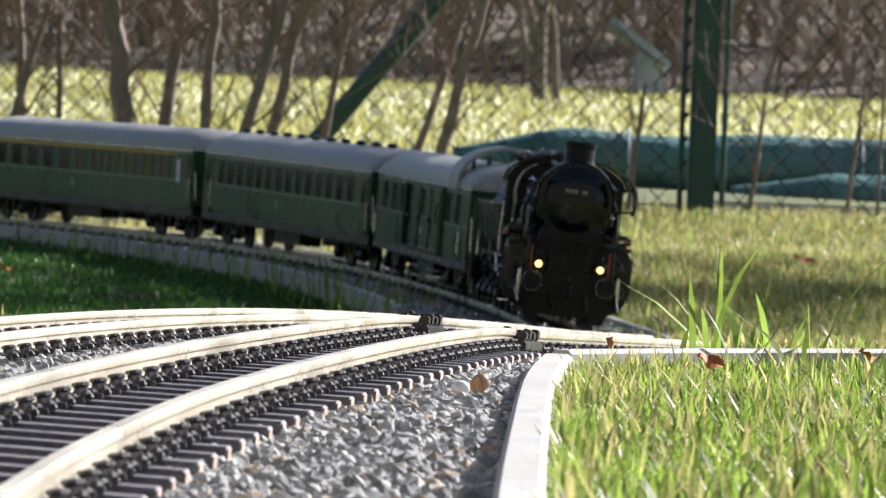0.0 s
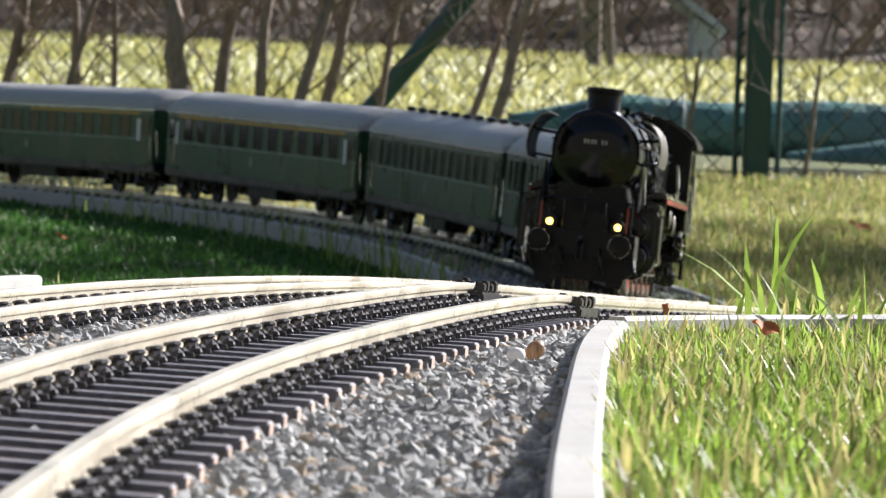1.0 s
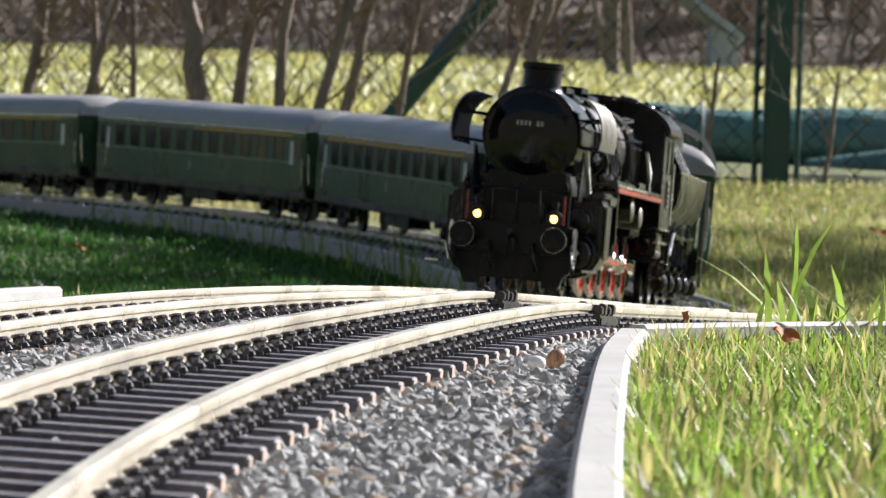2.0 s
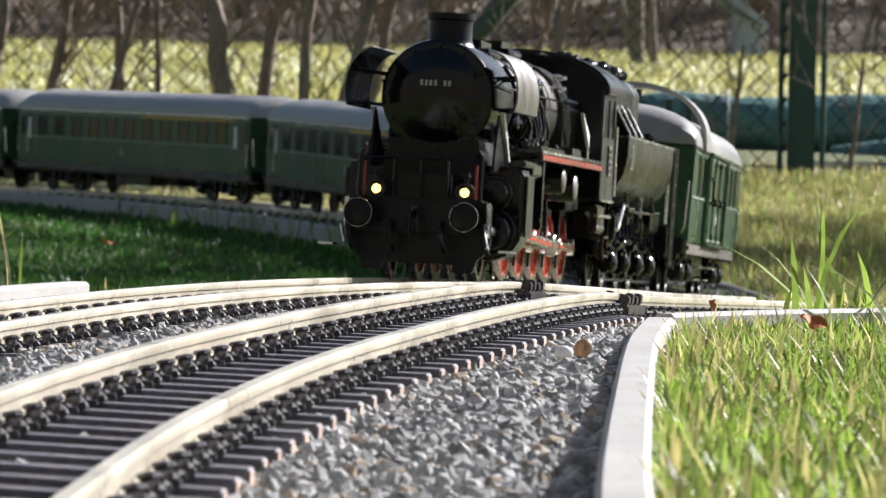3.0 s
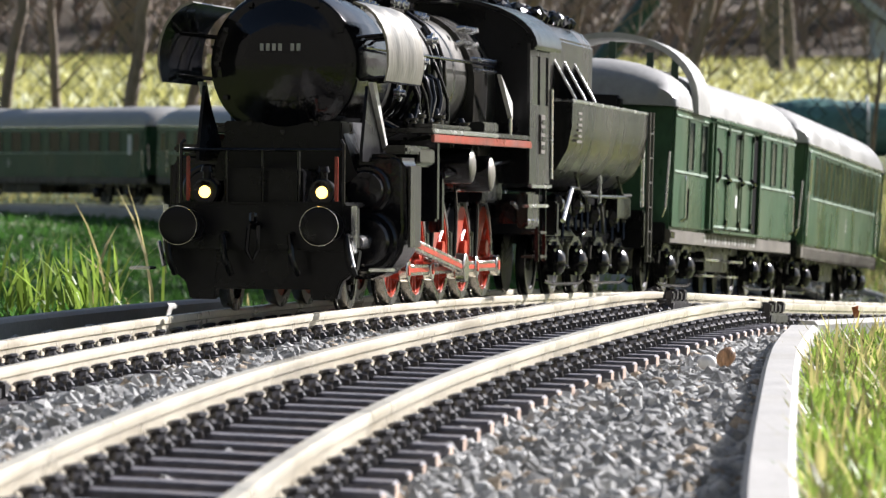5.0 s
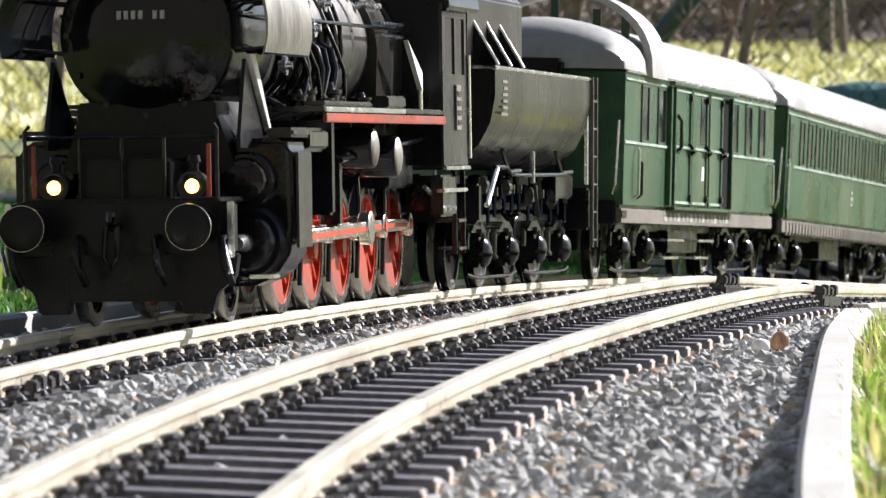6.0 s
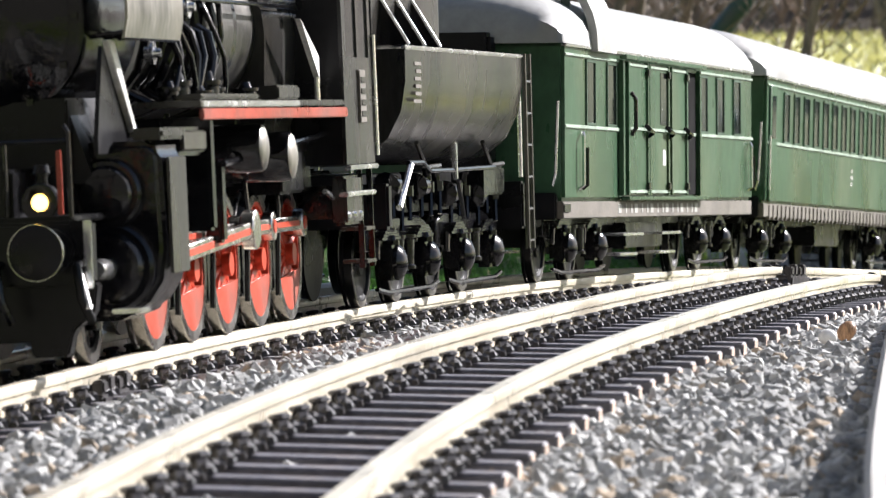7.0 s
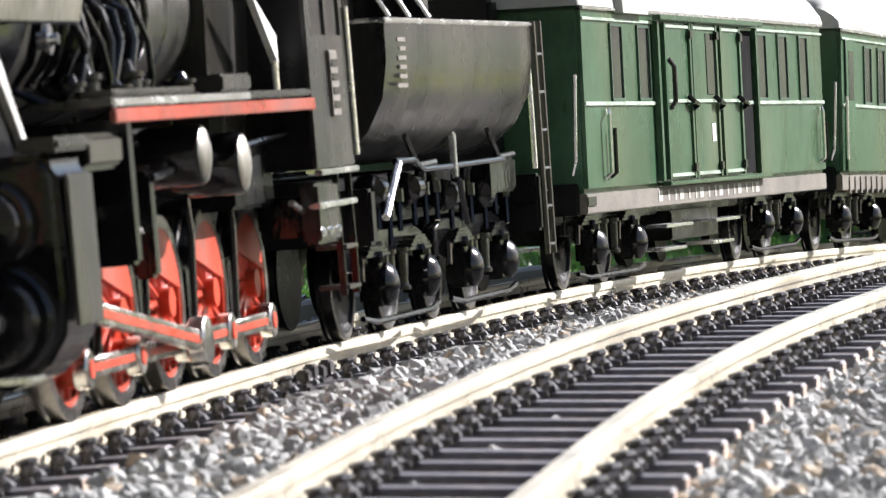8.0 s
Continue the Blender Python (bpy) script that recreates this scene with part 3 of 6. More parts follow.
def headlamp(parent, y):
    bm = bmesh.new()
    lathe(bm, (-1.02, y, 1.46), (-0.82, y, 1.46), [(0, 0.11), (0.25, 0.16), (0.9, 0.165), (1, 0.15)], 18)
    lathe(bm, (-0.93, y, 1.60), (-0.93, y, 1.78), [(0, 0.05), (0.6, 0.05), (0.6, 0.075), (1, 0.06)], 10)
    box(bm, -0.98, -0.88, y - 0.06, y + 0.06, 1.25, 1.34)
    h = p32("headlamp", bm, SOOT, parent, "black round headlamp, lit")
    bm = bmesh.new()
    lathe(bm, (-0.825, y, 1.46), (-0.80, y, 1.46), [(0, 0.15), (1, 0.155), (1, 0.135), (0.2, 0.09)], 20, False)
    part("reflector_rim", bm, BLACK, h, "black lamp rim", K)
    bm = bmesh.new()
    lathe(bm, (-0.825, y, 1.46), (-0.785, y, 1.46), [(0, 0.078), (0.6, 0.066), (1, 0.03)], 16)
    part("lens", bm, LAMP_ON, h, "glowing warm white lens", K)


def buffer(parent, x, y, d):
    bm = bmesh.new()
    lathe(bm, (x - d * 0.62, y, 1.05), (x - d * 0.05, y, 1.05), [(0, 0.19), (0.15, 0.19), (0.15, 0.14), (0.6, 0.14), (0.6, 0.10), (1, 0.10)], 18)
    b = p32("buffer", bm, SOOT, parent)
    bm = bmesh.new()
    lathe(bm, (x - d * 0.05, y, 1.05), (x, y, 1.05), [(0, 0.235), (0.55, 0.235), (1, 0.19), (1.05, 0.02)], 24)
    part("buffer_plate", bm, SOOT, b, "", K)
    bm = bmesh.new()
    lathe(bm, (x - d * 0.03, y, 1.05), (x - d * 0.012, y, 1.05), [(0, 0.236), (0, 0.241), (1, 0.239), (1, 0.234)], 28, False)
    part("worn_rim", bm, STEEL, b, "bright rim", K)


loco = empty("steam_locomotive", "glossy black heavy steam locomotive model with red wheels, headlamps lit", "locomotive")


def build_loco():
    L = loco
    # frame and running gear carrier
    solid("main_frame", SOOT, L, [(-13.2, -0.9, -0.48, 0.48, 0.75, 1.75), (-11.9, -4.2, -0.62, 0.62, 1.45, 2.0)], 0.03)
    solid("buffer_beam", SOOT, L, [(-0.80, -0.62, -1.22, 1.22, 0.76, 1.30)], 0.03)
    for y in (-0.875, 0.875):
        buffer(L, 0, y, 1)
    for y in (-0.735, 0.735):
        headlamp(L, y)
    # screw coupling
    bm = bmesh.new()
    tube(bm, [(-0.62, 0, 1.05), (-0.35, 0, 1.05), (-0.28, 0, 1.12), (-0.3, 0, 1.2)], 0.05, 8)
    tube(bm, [(-0.32, -0.06, 1.05), (-0.25, -0.07, 0.75), (-0.27, 0, 0.62), (-0.25, 0.07, 0.75), (-0.32, 0.06, 1.05)], 0.028, 6)
    p32("screw_coupling", bm, BLACK, L)
    for y, k in ((-0.42, 1), (0.42, -1), (-1.12, 1), (1.12, 1)):
        pipe("brake_hose", SOOT if k > 0 else BLACK, L, [(-0.66, y, 0.95), (-0.45, y, 0.92), (-0.40, y + 0.04, 0.65), (-0.5, y + 0.1, 0.45)], 0.04)
    for y in (-1.18, 1.18):
        pipe("hand_lever", CHROME, L, [(-0.5, y - 0.05, 0.85), (-0.42, y + 0.04, 0.55)], 0.03)
        solid("lamp_bracket", CHROME, L, [(-0.64, -0.60, y - 0.03, y + 0.04, 0.72, 1.3)], 0.01)
    # snow guards, and a dark plate added for the shade below the beam
    for y in (-1, 1):
        bm = bmesh.new()
        prism(bm, [(y * 0.55, 0.76), (y * 1.2, 0.76), (y * 1.16, 0.5), (y * 0.98, 0.36), (y * 0.92, 0.14), (y * 0.6, 0.14)], "x", -1.05, -0.85)
        bev(bm, 0.02)
        p32("rail_guard", bm, SOOT, L)
        solid("step_plate", CHROME, L, [(-0.95, -0.6, y * 1.5 - 0.13, y * 1.5 + 0.13, 0.50, 0.54)], 0.01)
        # uprights with hand rail
        pipe("front_rail", BLACK, L, [(-0.75, y * 1.02, 1.3), (-0.75, y * 1.02, 2.05), (-0.78, y * 0.98, 2.1)], 0.022)
        solid("signal_lamp_board", VALANCE, L, [(-0.78, -0.74, y * 0.93 - 0.022, y * 0.93 + 0.022, 1.35, 1.9)], 0.008)
    solid("added_dark_front_plate", SOOT, L, [(-1.0, -0.86, -0.72, 0.72, 0.27, 0.78)], 0.03)
    solid("front_apron", SOOT, L, [(-1.9, -0.72, -1.05, 1.05, 1.28, 1.34), (-2.6, -1.9, -0.75, 0.75, 1.3, 2.35)], 0.02)
    pipe("front_rail", BLACK, L, [(-0.8, -1.0, 1.98), (-0.8, 1.0, 1.98)], 0.022)
    for q in (-0.45, 0.0, 0.45):
        pipe("rail_stanchion", BLACK, L, [(-0.8, q, 1.33), (-0.8, q, 1.98)], 0.018, 6)
    # smokebox
    bm = bmesh.new()
    lathe(bm, (-1.92, 0, 3.06), (-4.0, 0, 3.06), [(0, 0.88), (0.015, 0.935), (0.04, 0.95), (1, 0.94)], 48)
    p32("smokebox", bm, BLACK, L, "black smokebox barrel")
    bm = bmesh.new()
    lathe(bm, (-1.93, 0, 3.06), (-1.70, 0, 3.06), [(0, 0.80), (0.1, 0.80), (0.2, 0.74), (0.55, 0.62), (0.85, 0.38), (1, 0.05)], 40)
    door = p32("smokebox_door", bm, BLACK, L, "domed black smokebox door")
    bm = bmesh.new()
    for i in range(7):
        if i != 2:
            y = 0.235 - i * 0.078
            box(bm, -1.735, -1.70, y - 0.022, y + 0.022, 3.22, 3.31)
    part("number_bars", bm, LETTER, door, "pale plain bars", K, 0)
    for a in range(0, 360, 30):
        bm = bmesh.new()
        c = Vector((0, math.cos(radians(a)) * 0.85, math.sin(radians(a)) * 0.85))
        box(bm, -1.95, -1.88, c.y - 0.03, c.y + 0.03, 3.06 + c.z - 0.03, 3.06 + c.z + 0.03)
        part("door_clamp", bm, BLACK, door, "", K)
    # saddle
    bm = bmesh.new()
    prism(bm, [(-0.95, 1.6), (0.95, 1.6), (0.7, 2.35), (-0.7, 2.35)], "x", -3.6, -2.0)
    p32("saddle", bm, SOOT, L)
    # chimney
    bm = bmesh.new()
    lathe(bm, (-2.92, 0, 3.85), (-2.92, 0, 4.48), [(0, 0.52), (0.12, 0.42), (0.3, 0.37), (0.8, 0.37), (0.84, 0.41), (1, 0.41), (1, 0.33), (0.8, 0.31)], 28)
    p32("chimney", bm, SOOT, L)
    # boiler, bands, firebox
    bm = bmesh.new()
    lathe(bm, (-4.0, 0, 3.06), (-9.6, 0, 3.06), [(0, 0.87), (1, 0.90)], 44)
    boiler = p32("boiler", bm, BOILER, L, "glossy black boiler barrel")
    for x in (4.05, 5.6, 7.1, 8.6):
        bm = bmesh.new()
        lathe(bm, (-x, 0, 3.06), (-x - 0.1, 0, 3.06), [(0, 0.895), (1, 0.905)], 44)
        part("boiler_band", bm, BLACK, boiler, "", K)
    bm = bmesh.new()
    prism(bm, [(math.cos(a) * 1.0, 3.0 + math.sin(a) * 1.02) for a in np.linspace(0, math.pi, 22)] + [(-0.95, 1.75), (0.95, 1.75)], "x", -11.4, -9.6)
    fb = p32("firebox", bm, STEELGREY, L, "weathered black firebox casing")
    bm = bmesh.new()
    for x in np.arange(-11.2, -9.7, 0.18):
        for z in (3.35, 3.2):
            for y in (1, -1):
                lathe(bm, (x, y * 0.92, z), (x, y * 1.03, z), [(0, 0.03), (1, 0.02)], 6)
    tagged(part("riveting", bm, CHROME, fb, "", K), kind="stuff")
    for x in np.arange(-10.4, -9.3, 0.24):
        for z in (3.55, 3.75):
            bm = bmesh.new()
            lathe(bm, (x, 0.78, z), (x, 0.9, z + 0.02), [(0, 0.05), (1, 0.035)], 8)
            part("washout_plug", bm, CHROME, fb, "bright washout plug", K)
    # domes in one row with casing
    for nm, s, ln, w, top in (("sand_dome", 4.9, 1.3, 0.42, 4.12), ("steam_dome", 6.9, 1.2, 0.44, 4.22), ("sand_dome", 8.6, 0.9, 0.4, 4.1)):
        bm = bmesh.new()
        box(bm, -s - ln / 2, -s + ln / 2, -w, w, 3.55, top)
        bev(bm, 0.13, 4)
        d = p32(nm, bm, BLACK, L)
        for y in (-1, 1):
            for x in (-s - ln * 0.3, -s, -s + ln * 0.3):
                bm = bmesh.new()
                lathe(bm, (x, y * w, top - 0.2), (x, y * (w + 0.09), top - 0.22), [(0, 0.07), (0.5, 0.07), (0.5, 0.04), (1, 0.04)], 8)
                part("valve", bm, CHROME, d, "", K)
    solid("top_walkway", BLACK, L, [(-9.4, -6.0, -0.5, -0.2, 4.02, 4.06), (-10.8, -9.4, -0.55, 0.55, 4.14, 4.18)], 0.01)
    # running boards with red valance
    for y in (-1, 1):
        a, b = sorted((y * 0.9, y * 1.5))
        solid("running_board", STEELGREY, L, [(-11.25, -3.95, a, b, 2.24, 2.30)], 0.01)
        # Bright strip painted as the highlight on the board's top edge.
        solid("board_edge", CHROME, L, [sorted_box(-8.6, -3.95, y * 1.503, y * 1.535, 2.235, 2.29)], 0.01, "bright strip for the highlight along the board edge")
        a, b = sorted((y * 1.485, y * 1.53))
        solid("valance", VALANCE, L, [(-11.25, -3.95, a, b, 2.12, 2.222)], 0.01, "red painted running board edge")
        # slanted shield beside the smokebox
        bm = bmesh.new()
        prism(bm, [(-2.02, 2.79), (-2.95, 2.03), (-3.6, 1.95), (-3.6, 1.85), (-1.7, 1.85), (-1.7, 1.98)], "y", y * 1.04 - 0.02, y * 1.04 + 0.02)
        bm2 = p32("shield", bm, SOOT, L)
        # Pale strip stands in for the sunlit edge of the dark shield.
        bm = bmesh.new()
        prism(bm, [(-1.98, 2.84), (-2.24, 2.84), (-3.02, 2.02), (-2.89, 2.02)], "y", y * 1.09 - 0.03, y * 1.09 + 0.03)
        bev(bm, 0.01)
        p32("shield_edge", bm, PALEPLATE, L, "sloping plate edge with sunlight in its pale colour")
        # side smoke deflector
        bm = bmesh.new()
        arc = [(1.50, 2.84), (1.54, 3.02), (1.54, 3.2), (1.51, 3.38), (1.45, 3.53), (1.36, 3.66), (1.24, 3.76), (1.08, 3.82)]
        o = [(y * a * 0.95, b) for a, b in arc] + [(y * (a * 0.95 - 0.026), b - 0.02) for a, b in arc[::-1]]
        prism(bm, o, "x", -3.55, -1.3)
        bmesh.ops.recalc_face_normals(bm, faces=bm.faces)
        # Inner faces stay black; the outer faces get the colour with the sheen.
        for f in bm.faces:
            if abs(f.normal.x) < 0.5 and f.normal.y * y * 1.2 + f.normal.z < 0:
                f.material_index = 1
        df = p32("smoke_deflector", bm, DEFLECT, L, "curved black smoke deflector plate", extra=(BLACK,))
        for x in (-2.15, -2.75, -3.30):
            for z in (2.92, 3.45):
                bm = bmesh.new()
                tube(bm, [(x, y * 0.86, z - 0.05), (x, y * 1.40, z)], 0.024, 6)
                part("stay", bm, BLACK, df, "", K)
        # boiler handrail
        pipe("hand_rail", BLACK, L, [(-2.2, y * 0.98, 3.28), (-11.0, y * 1.06, 3.28)], 0.022)
        # feed and sand pipes down the boiler side
        rnd = random.Random(7 + y)
        for i in range(9):
            x = -4.3 - i * 0.42 + rnd.uniform(-0.1, 0.1)
            top = rnd.choice((3.95, 3.7, 3.3))
            r0 = 0.95
            pts = []
            for a in np.linspace(math.asin(min(0.9, (top - 3.06) / r0)), -0.75, 7):
                pts.append((x + rnd.uniform(-0.05, 0.05), y * math.cos(a) * r0, 3.06 + math.sin(a) * r0))
            pts.append((x + rnd.uniform(-0.3, 0.3), y * 0.95, 2.28))
            pipe("feed_pipe", BLACK, L, pts, rnd.choice((0.03, 0.04, 0.055)), 7)
        # hoses and small fittings between boiler and running board
        for i in range(7):
            x = -4.5 - i * 0.36 + rnd.uniform(-0.1, 0.1)
            q = rnd.uniform(-0.45, 0.45)
            pipe("hose", BLACK, L, [(x, y * 0.98, 3.1 + rnd.uniform(-0.1, 0.4)), (x + 0.05, y * 1.10, 2.95), (x + q * 0.3, y * 1.16, 2.72), (x + q * 0.8, y * 1.15, 2.48), (x + q, y * 1.12, 2.31)], rnd.choice((0.026, 0.034, 0.045)), 8)
        for x, h, r in ((-4.35, 0.2, 0.10), (-4.75, 0.28, 0.12), (-5.6, 0.16, 0.14), (-6.1, 0.30, 0.12), (-6.45, 0.2, 0.09), (-7.9, 0.2, 0.12), (-8.5, 0.16, 0.1)):
            bm = bmesh.new()
            lathe(bm, (x, y * 1.12, 2.29), (x, y * 1.12, 2.29 + h), [(0, r * 1.3), (0.15, r * 1.3), (0.2, r), (0.5, r), (0.55, r * 1.2), (0.7, r * 1.2), (0.75, r * 0.6), (1, r * 0.4)], 12)
            lathe(bm, (x - 0.2, y * 1.12, 2.29 + h * 0.5), (x + 0.2, y * 1.12, 2.29 + h * 0.5), [(0, r * 0.3), (0.2, r * 0.3), (0.2, r * 0.5), (0.8, r * 0.5), (0.8, r * 0.3), (1, r * 0.3)], 8)
            p32("valve_body", bm, BLACK, L)
        # Bright valves put glints into the black boiler side.
        for x, z in ((-4.3, 2.75), (-5.3, 3.45), (-5.9, 3.2), (-6.5, 3.5)):
            bm = bmesh.new()
            lathe(bm, (x, y * 0.93, z), (x, y * 1.08, z), [(0, 0.07), (0.4, 0.07), (0.4, 0.11), (0.6, 0.11), (0.6, 0.05), (1, 0.04)], 10)
            p32("valve_wheel", bm, CHROME, L, "small bright valve wheel")
        solid("tool_box", STEELGREY, L, [sorted_box(-6.9, -4.2, y * 1.2, y * 1.47, 2.31, 2.36), sorted_box(-9.3, -8.2, y * 1.0, y * 1.4, 2.31, 2.45)], 0.02)
        # air reservoirs under the board
        for s, z, r in ((7.3, 1.84, 0.24), (8.75, 1.74, 0.25)):
            bm = bmesh.new()
            lathe(bm, (-s, y * 0.5, z), (-s, y * 1.40, z), [(0, r), (0.96, r), (1, r * 0.93)], 26)
            tank = p32("air_reservoir", bm, BLACK, L)
            bm = bmesh.new()
            lathe(bm, (-s, y * 1.385, z), (-s, y * 1.45, z), [(0, r * 0.95), (0.4, r * 0.85), (0.8, r * 0.5), (1, 0.02)], 26)
            part("reservoir_end", bm, DEFLECT, tank, "domed bright end", K)
        # cylinder block
        bm = bmesh.new()
        prism(bm, [(y * 0.6, 1.95), (y * 1.40, 1.95), (y * 1.49, 1.86), (y * 1.51, 1.0), (y * 1.46, 0.72), (y * 1.30, 0.48), (y * 1.05, 0.38), (y * 0.6, 0.38)], "x", -3.12, -2.2)
        bev(bm, 0.07, 3)
        cy = p32("cylinder_block", bm, BLACK, L, "black cylinder casing")
        for z, r in ((0.85, 0.40), (1.5, 0.31)):
            bm = bmesh.new()
            lathe(bm, (-2.22, y * 1.02, z), (-1.98, y * 1.02, z), [(0, r), (0.5, r), (0.62, r * 0.92), (0.62, r * 0.8), (0.9, r * 0.7), (1, r * 0.3)], 28)
            part("cylinder_cover", bm, BLACK, cy, "", K)
        bm = bmesh.new()
        lathe(bm, (-2.0, y * 1.02, 0.85), (-1.62, y * 1.02, 0.85), [(0, 0.1), (0.6, 0.1), (1, 0.07)], 12)
        part("tail_rod_cover", bm, CHROME, cy, "bright rod cover", K)
        bm = bmesh.new()
        box(bm, *sorted_box(-3.02, -2.32, y * 1.515, y * 1.545, 0.78, 1.80))
        bev(bm, 0.01)
        part("casing_plate", bm, STEELGREY, cy, "worn glossy casing plate", K)
        solid("valve_chest_step", STEELGREY, L, [sorted_box(-3.25, -2.3, y * 1.2, y * 1.5, 1.955, 2.06)], 0.03)
        solid("motion_bracket", BLACK, L, [sorted_box(-4.75, -4.55, y * 0.6, y * 1.45, 1.1, 2.15), sorted_box(-4.4, -3.3, y * 1.2, y * 1.42, 1.80, 2.06)], 0.03)
        solid("bracket_cover", STEELGREY, L, [sorted_box(-4.35, -3.35, y * 1.422, y * 1.46, 1.84, 2.03)], 0.02)
        solid("slide_bars", STEEL, L, [sorted_box(-4.7, -3.1, y * 0.98, y * 1.12, 1.0, 1.05)], 0.01)
        pipe("piston_rod", STEEL, L, [(-3.05, y * 1.05, 0.85), (-4.1, y * 1.05, 0.85)], 0.05)
        # valve gear
        pipe("radius_rod", STEEL, L, [(-3.1, y * 1.1, 1.5), (-5.0, y * 1.1, 1.46), (-6.2, y * 1.1, 1.3)], 0.045, 6)
        solid("expansion_link", BLACK, L, [sorted_box(-6.4, -6.2, y * 1.02, y * 1.2, 0.95, 1.75)], 0.03)
        pipe("reach_rod", BLACK, L, [(-6.3, y * 1.2, 1.7), (-11.2, y * 1.25, 1.95)], 0.035)
        for x in (5.7, 7.3, 9.0, 10.6):
            pipe("sand_pipe", BLACK, L, [(-x, y * 0.8, 2.2), (-x + 0.05, y * 0.88, 1.2), (-x + 0.15, y * 0.86, 0.3)], 0.028, 6)
            solid("brake_shoe", SOOT, L, [sorted_box(-x - 0.12, -x + 0.05, y * 0.66, y * 0.8, 0.35, 0.95)], 0.02)
        # ash pan and cab underside gear
        solid("ash_pan", SOOT, L, [sorted_box(-11.3, -9.7, y * 0.5, y * 1.1, 1.35, 1.9)], 0.03)
        for z in (0.55, 0.90):
            solid("cab_step", STEELGREY, L, [sorted_box(-12.9, -12.36, y * 1.2, y * 1.48, z, z + 0.04)], 0.006)
        for x in (-12.94, -12.34):
            solid("step_hanger", BLACK, L, [sorted_box(x, x + 0.04, y * 1.40, y * 1.46, 0.5, 1.6)], 0.006)
        solid("side_box", STEELGREY, L, [sorted_box(-12.3, -11.35, y * 1.30, y * 1.46, 0.98, 1.5)], 0.03, "riveted grey box under the cab")
        for x in (-12.15, -11.8, -11.45):
            bm = bmesh.new()
            lathe(bm, (x, y * 1.455, 1.08), (x, y * 1.485, 1.08), [(0, 0.05), (1, 0.03)], 8)
            p32("bolt_head", bm, CHROME, L)
        solid("injector", BLACK, L, [sorted_box(-12.2, -11.4, y * 0.9, y * 1.35, 1.05, 1.4)], 0.08)
        pipe("injector_pipe", CHROME, L, [(-11.0, y * 1.3, 1.35), (-12.6, y * 1.35, 1.0)], 0.03)
        # wind plate before the cab
        bm = bmesh.new()
        prism(bm, [(-9.98, 3.14), (-10.92, 2.76), (-10.92, 2.52), (-10.80, 2.60)], "y", y * 1.28 - 0.03, y * 1.28 + 0.03)
        p32("sloping_rail", bm, PALEPLATE, L, "bright pointed wind plate")
        pipe("rail_post", CHROME, L, [(-10.9, y * 1.28, 2.55), (-10.9, y * 1.28, 2.3)], 0.03)
    # cab
    for y in (-1, 1):
        bm = bmesh.new()
        yo, yi = y * 1.5, y * 1.46
        a, b = sorted((yo, yi))
        box(bm, -12.95, -11.25, a, b, 1.62, 2.75)
        side = p32("cab_side", bm, STEELGREY, L, "weathered black cab side with two windows")
        for x0, x1 in ((-11.45, -11.25), (-12.25, -12.1), (-12.95, -12.80)):
            bm = bmesh.new()
            box(bm, x0, x1, a, b, 2.751, 3.449)
            part("cab_pillar", bm, STEELGREY, side, "", K)
        bm = bmesh.new()
        box(bm, -12.95, -11.25, a, b, 3.45, 3.62)
        part("cab_cornice", bm, STEELGREY, side, "", K)
        for x0, x1 in ((-12.1, -11.45), (-12.80, -12.25)):
            bm = bmesh.new()
            box(bm, x0, x1, y * 1.475 - 0.006, y * 1.475 + 0.006, 2.75, 3.45)
            part("window_pane", bm, WINDOW, side, "", K)
        bm = bmesh.new()
        box(bm, *sorted_box(-12.4, -12.05, y * 1.5, y * 1.53, 2.05, 2.62))
        bev(bm, 0.01)
        part("number_plate", bm, SOLEBAR, side, "small worn plate with plain bars", K)
        bm = bmesh.new()
        for z in (2.12, 2.24, 2.36, 2.48):
            box(bm, *sorted_box(-12.35, -12.1, y * 1.53, y * 1.54, z, z + 0.06))
        tagged(part("plate_marking", bm, STEELGREY, side, "", K, 0), kind="stuff")
        solid("cab_sill", CHROME, L, [sorted_box(-12.95, -11.25, y * 1.47, y * 1.54, 1.56, 1.61), sorted_box(-12.95, -11.25, y * 1.40, y * 1.5, 1.28, 1.33)], 0.01)
        pipe("cab_hand_rail", CHROME, L, [(-13.0, y * 1.52, 1.7), (-13.0, y * 1.52, 3.0)], 0.025)
    bm = bmesh.new()
    box(bm, -11.29, -11.25, -1.46, 1.46, 1.62, 3.6)
    p32("cab_front", bm, SOOT, L)
    bm = bmesh.new()
    arc = [(math.cos(a) * 1.62, 3.58 + math.sin(a) * 0.72) for a in np.linspace(0.0, math.pi, 20)]
    prism(bm, arc + [(q[0] * 0.97, q[1] - 0.05) for q in arc[::-1]], "x", -13.3, -11.15)
    p32("cab_roof", bm, BLACK, L, "arched black cab roof")
    bm = bmesh.new()
    prism(bm, [(q[0] * 0.96, q[1] - 0.06) for q in arc], "x", -11.31, -11.27)
    p32("cab_gable", bm, SOOT, L)
    # wheels and rods
    for y in (-1, 1):
        # Leading wheels are painted black for the shade under the front.
        moving.setdefault("lead", []).append((spoked_wheel("leading_wheel", L, 0.425, 0.13, 9, False, 2.25, y * 0.74, y, SOOT), 2.25, y * 0.74, 0.425, 0))
        for s in DRIVERS:
            w = spoked_wheel("driving_wheel", L, 0.70, 0.14, 14, True, s, y * 0.74, y)
            moving.setdefault("driver", []).append((w, s, y * 0.74, 0.70, 0 if y > 0 else 90))
        bm = bmesh.new()
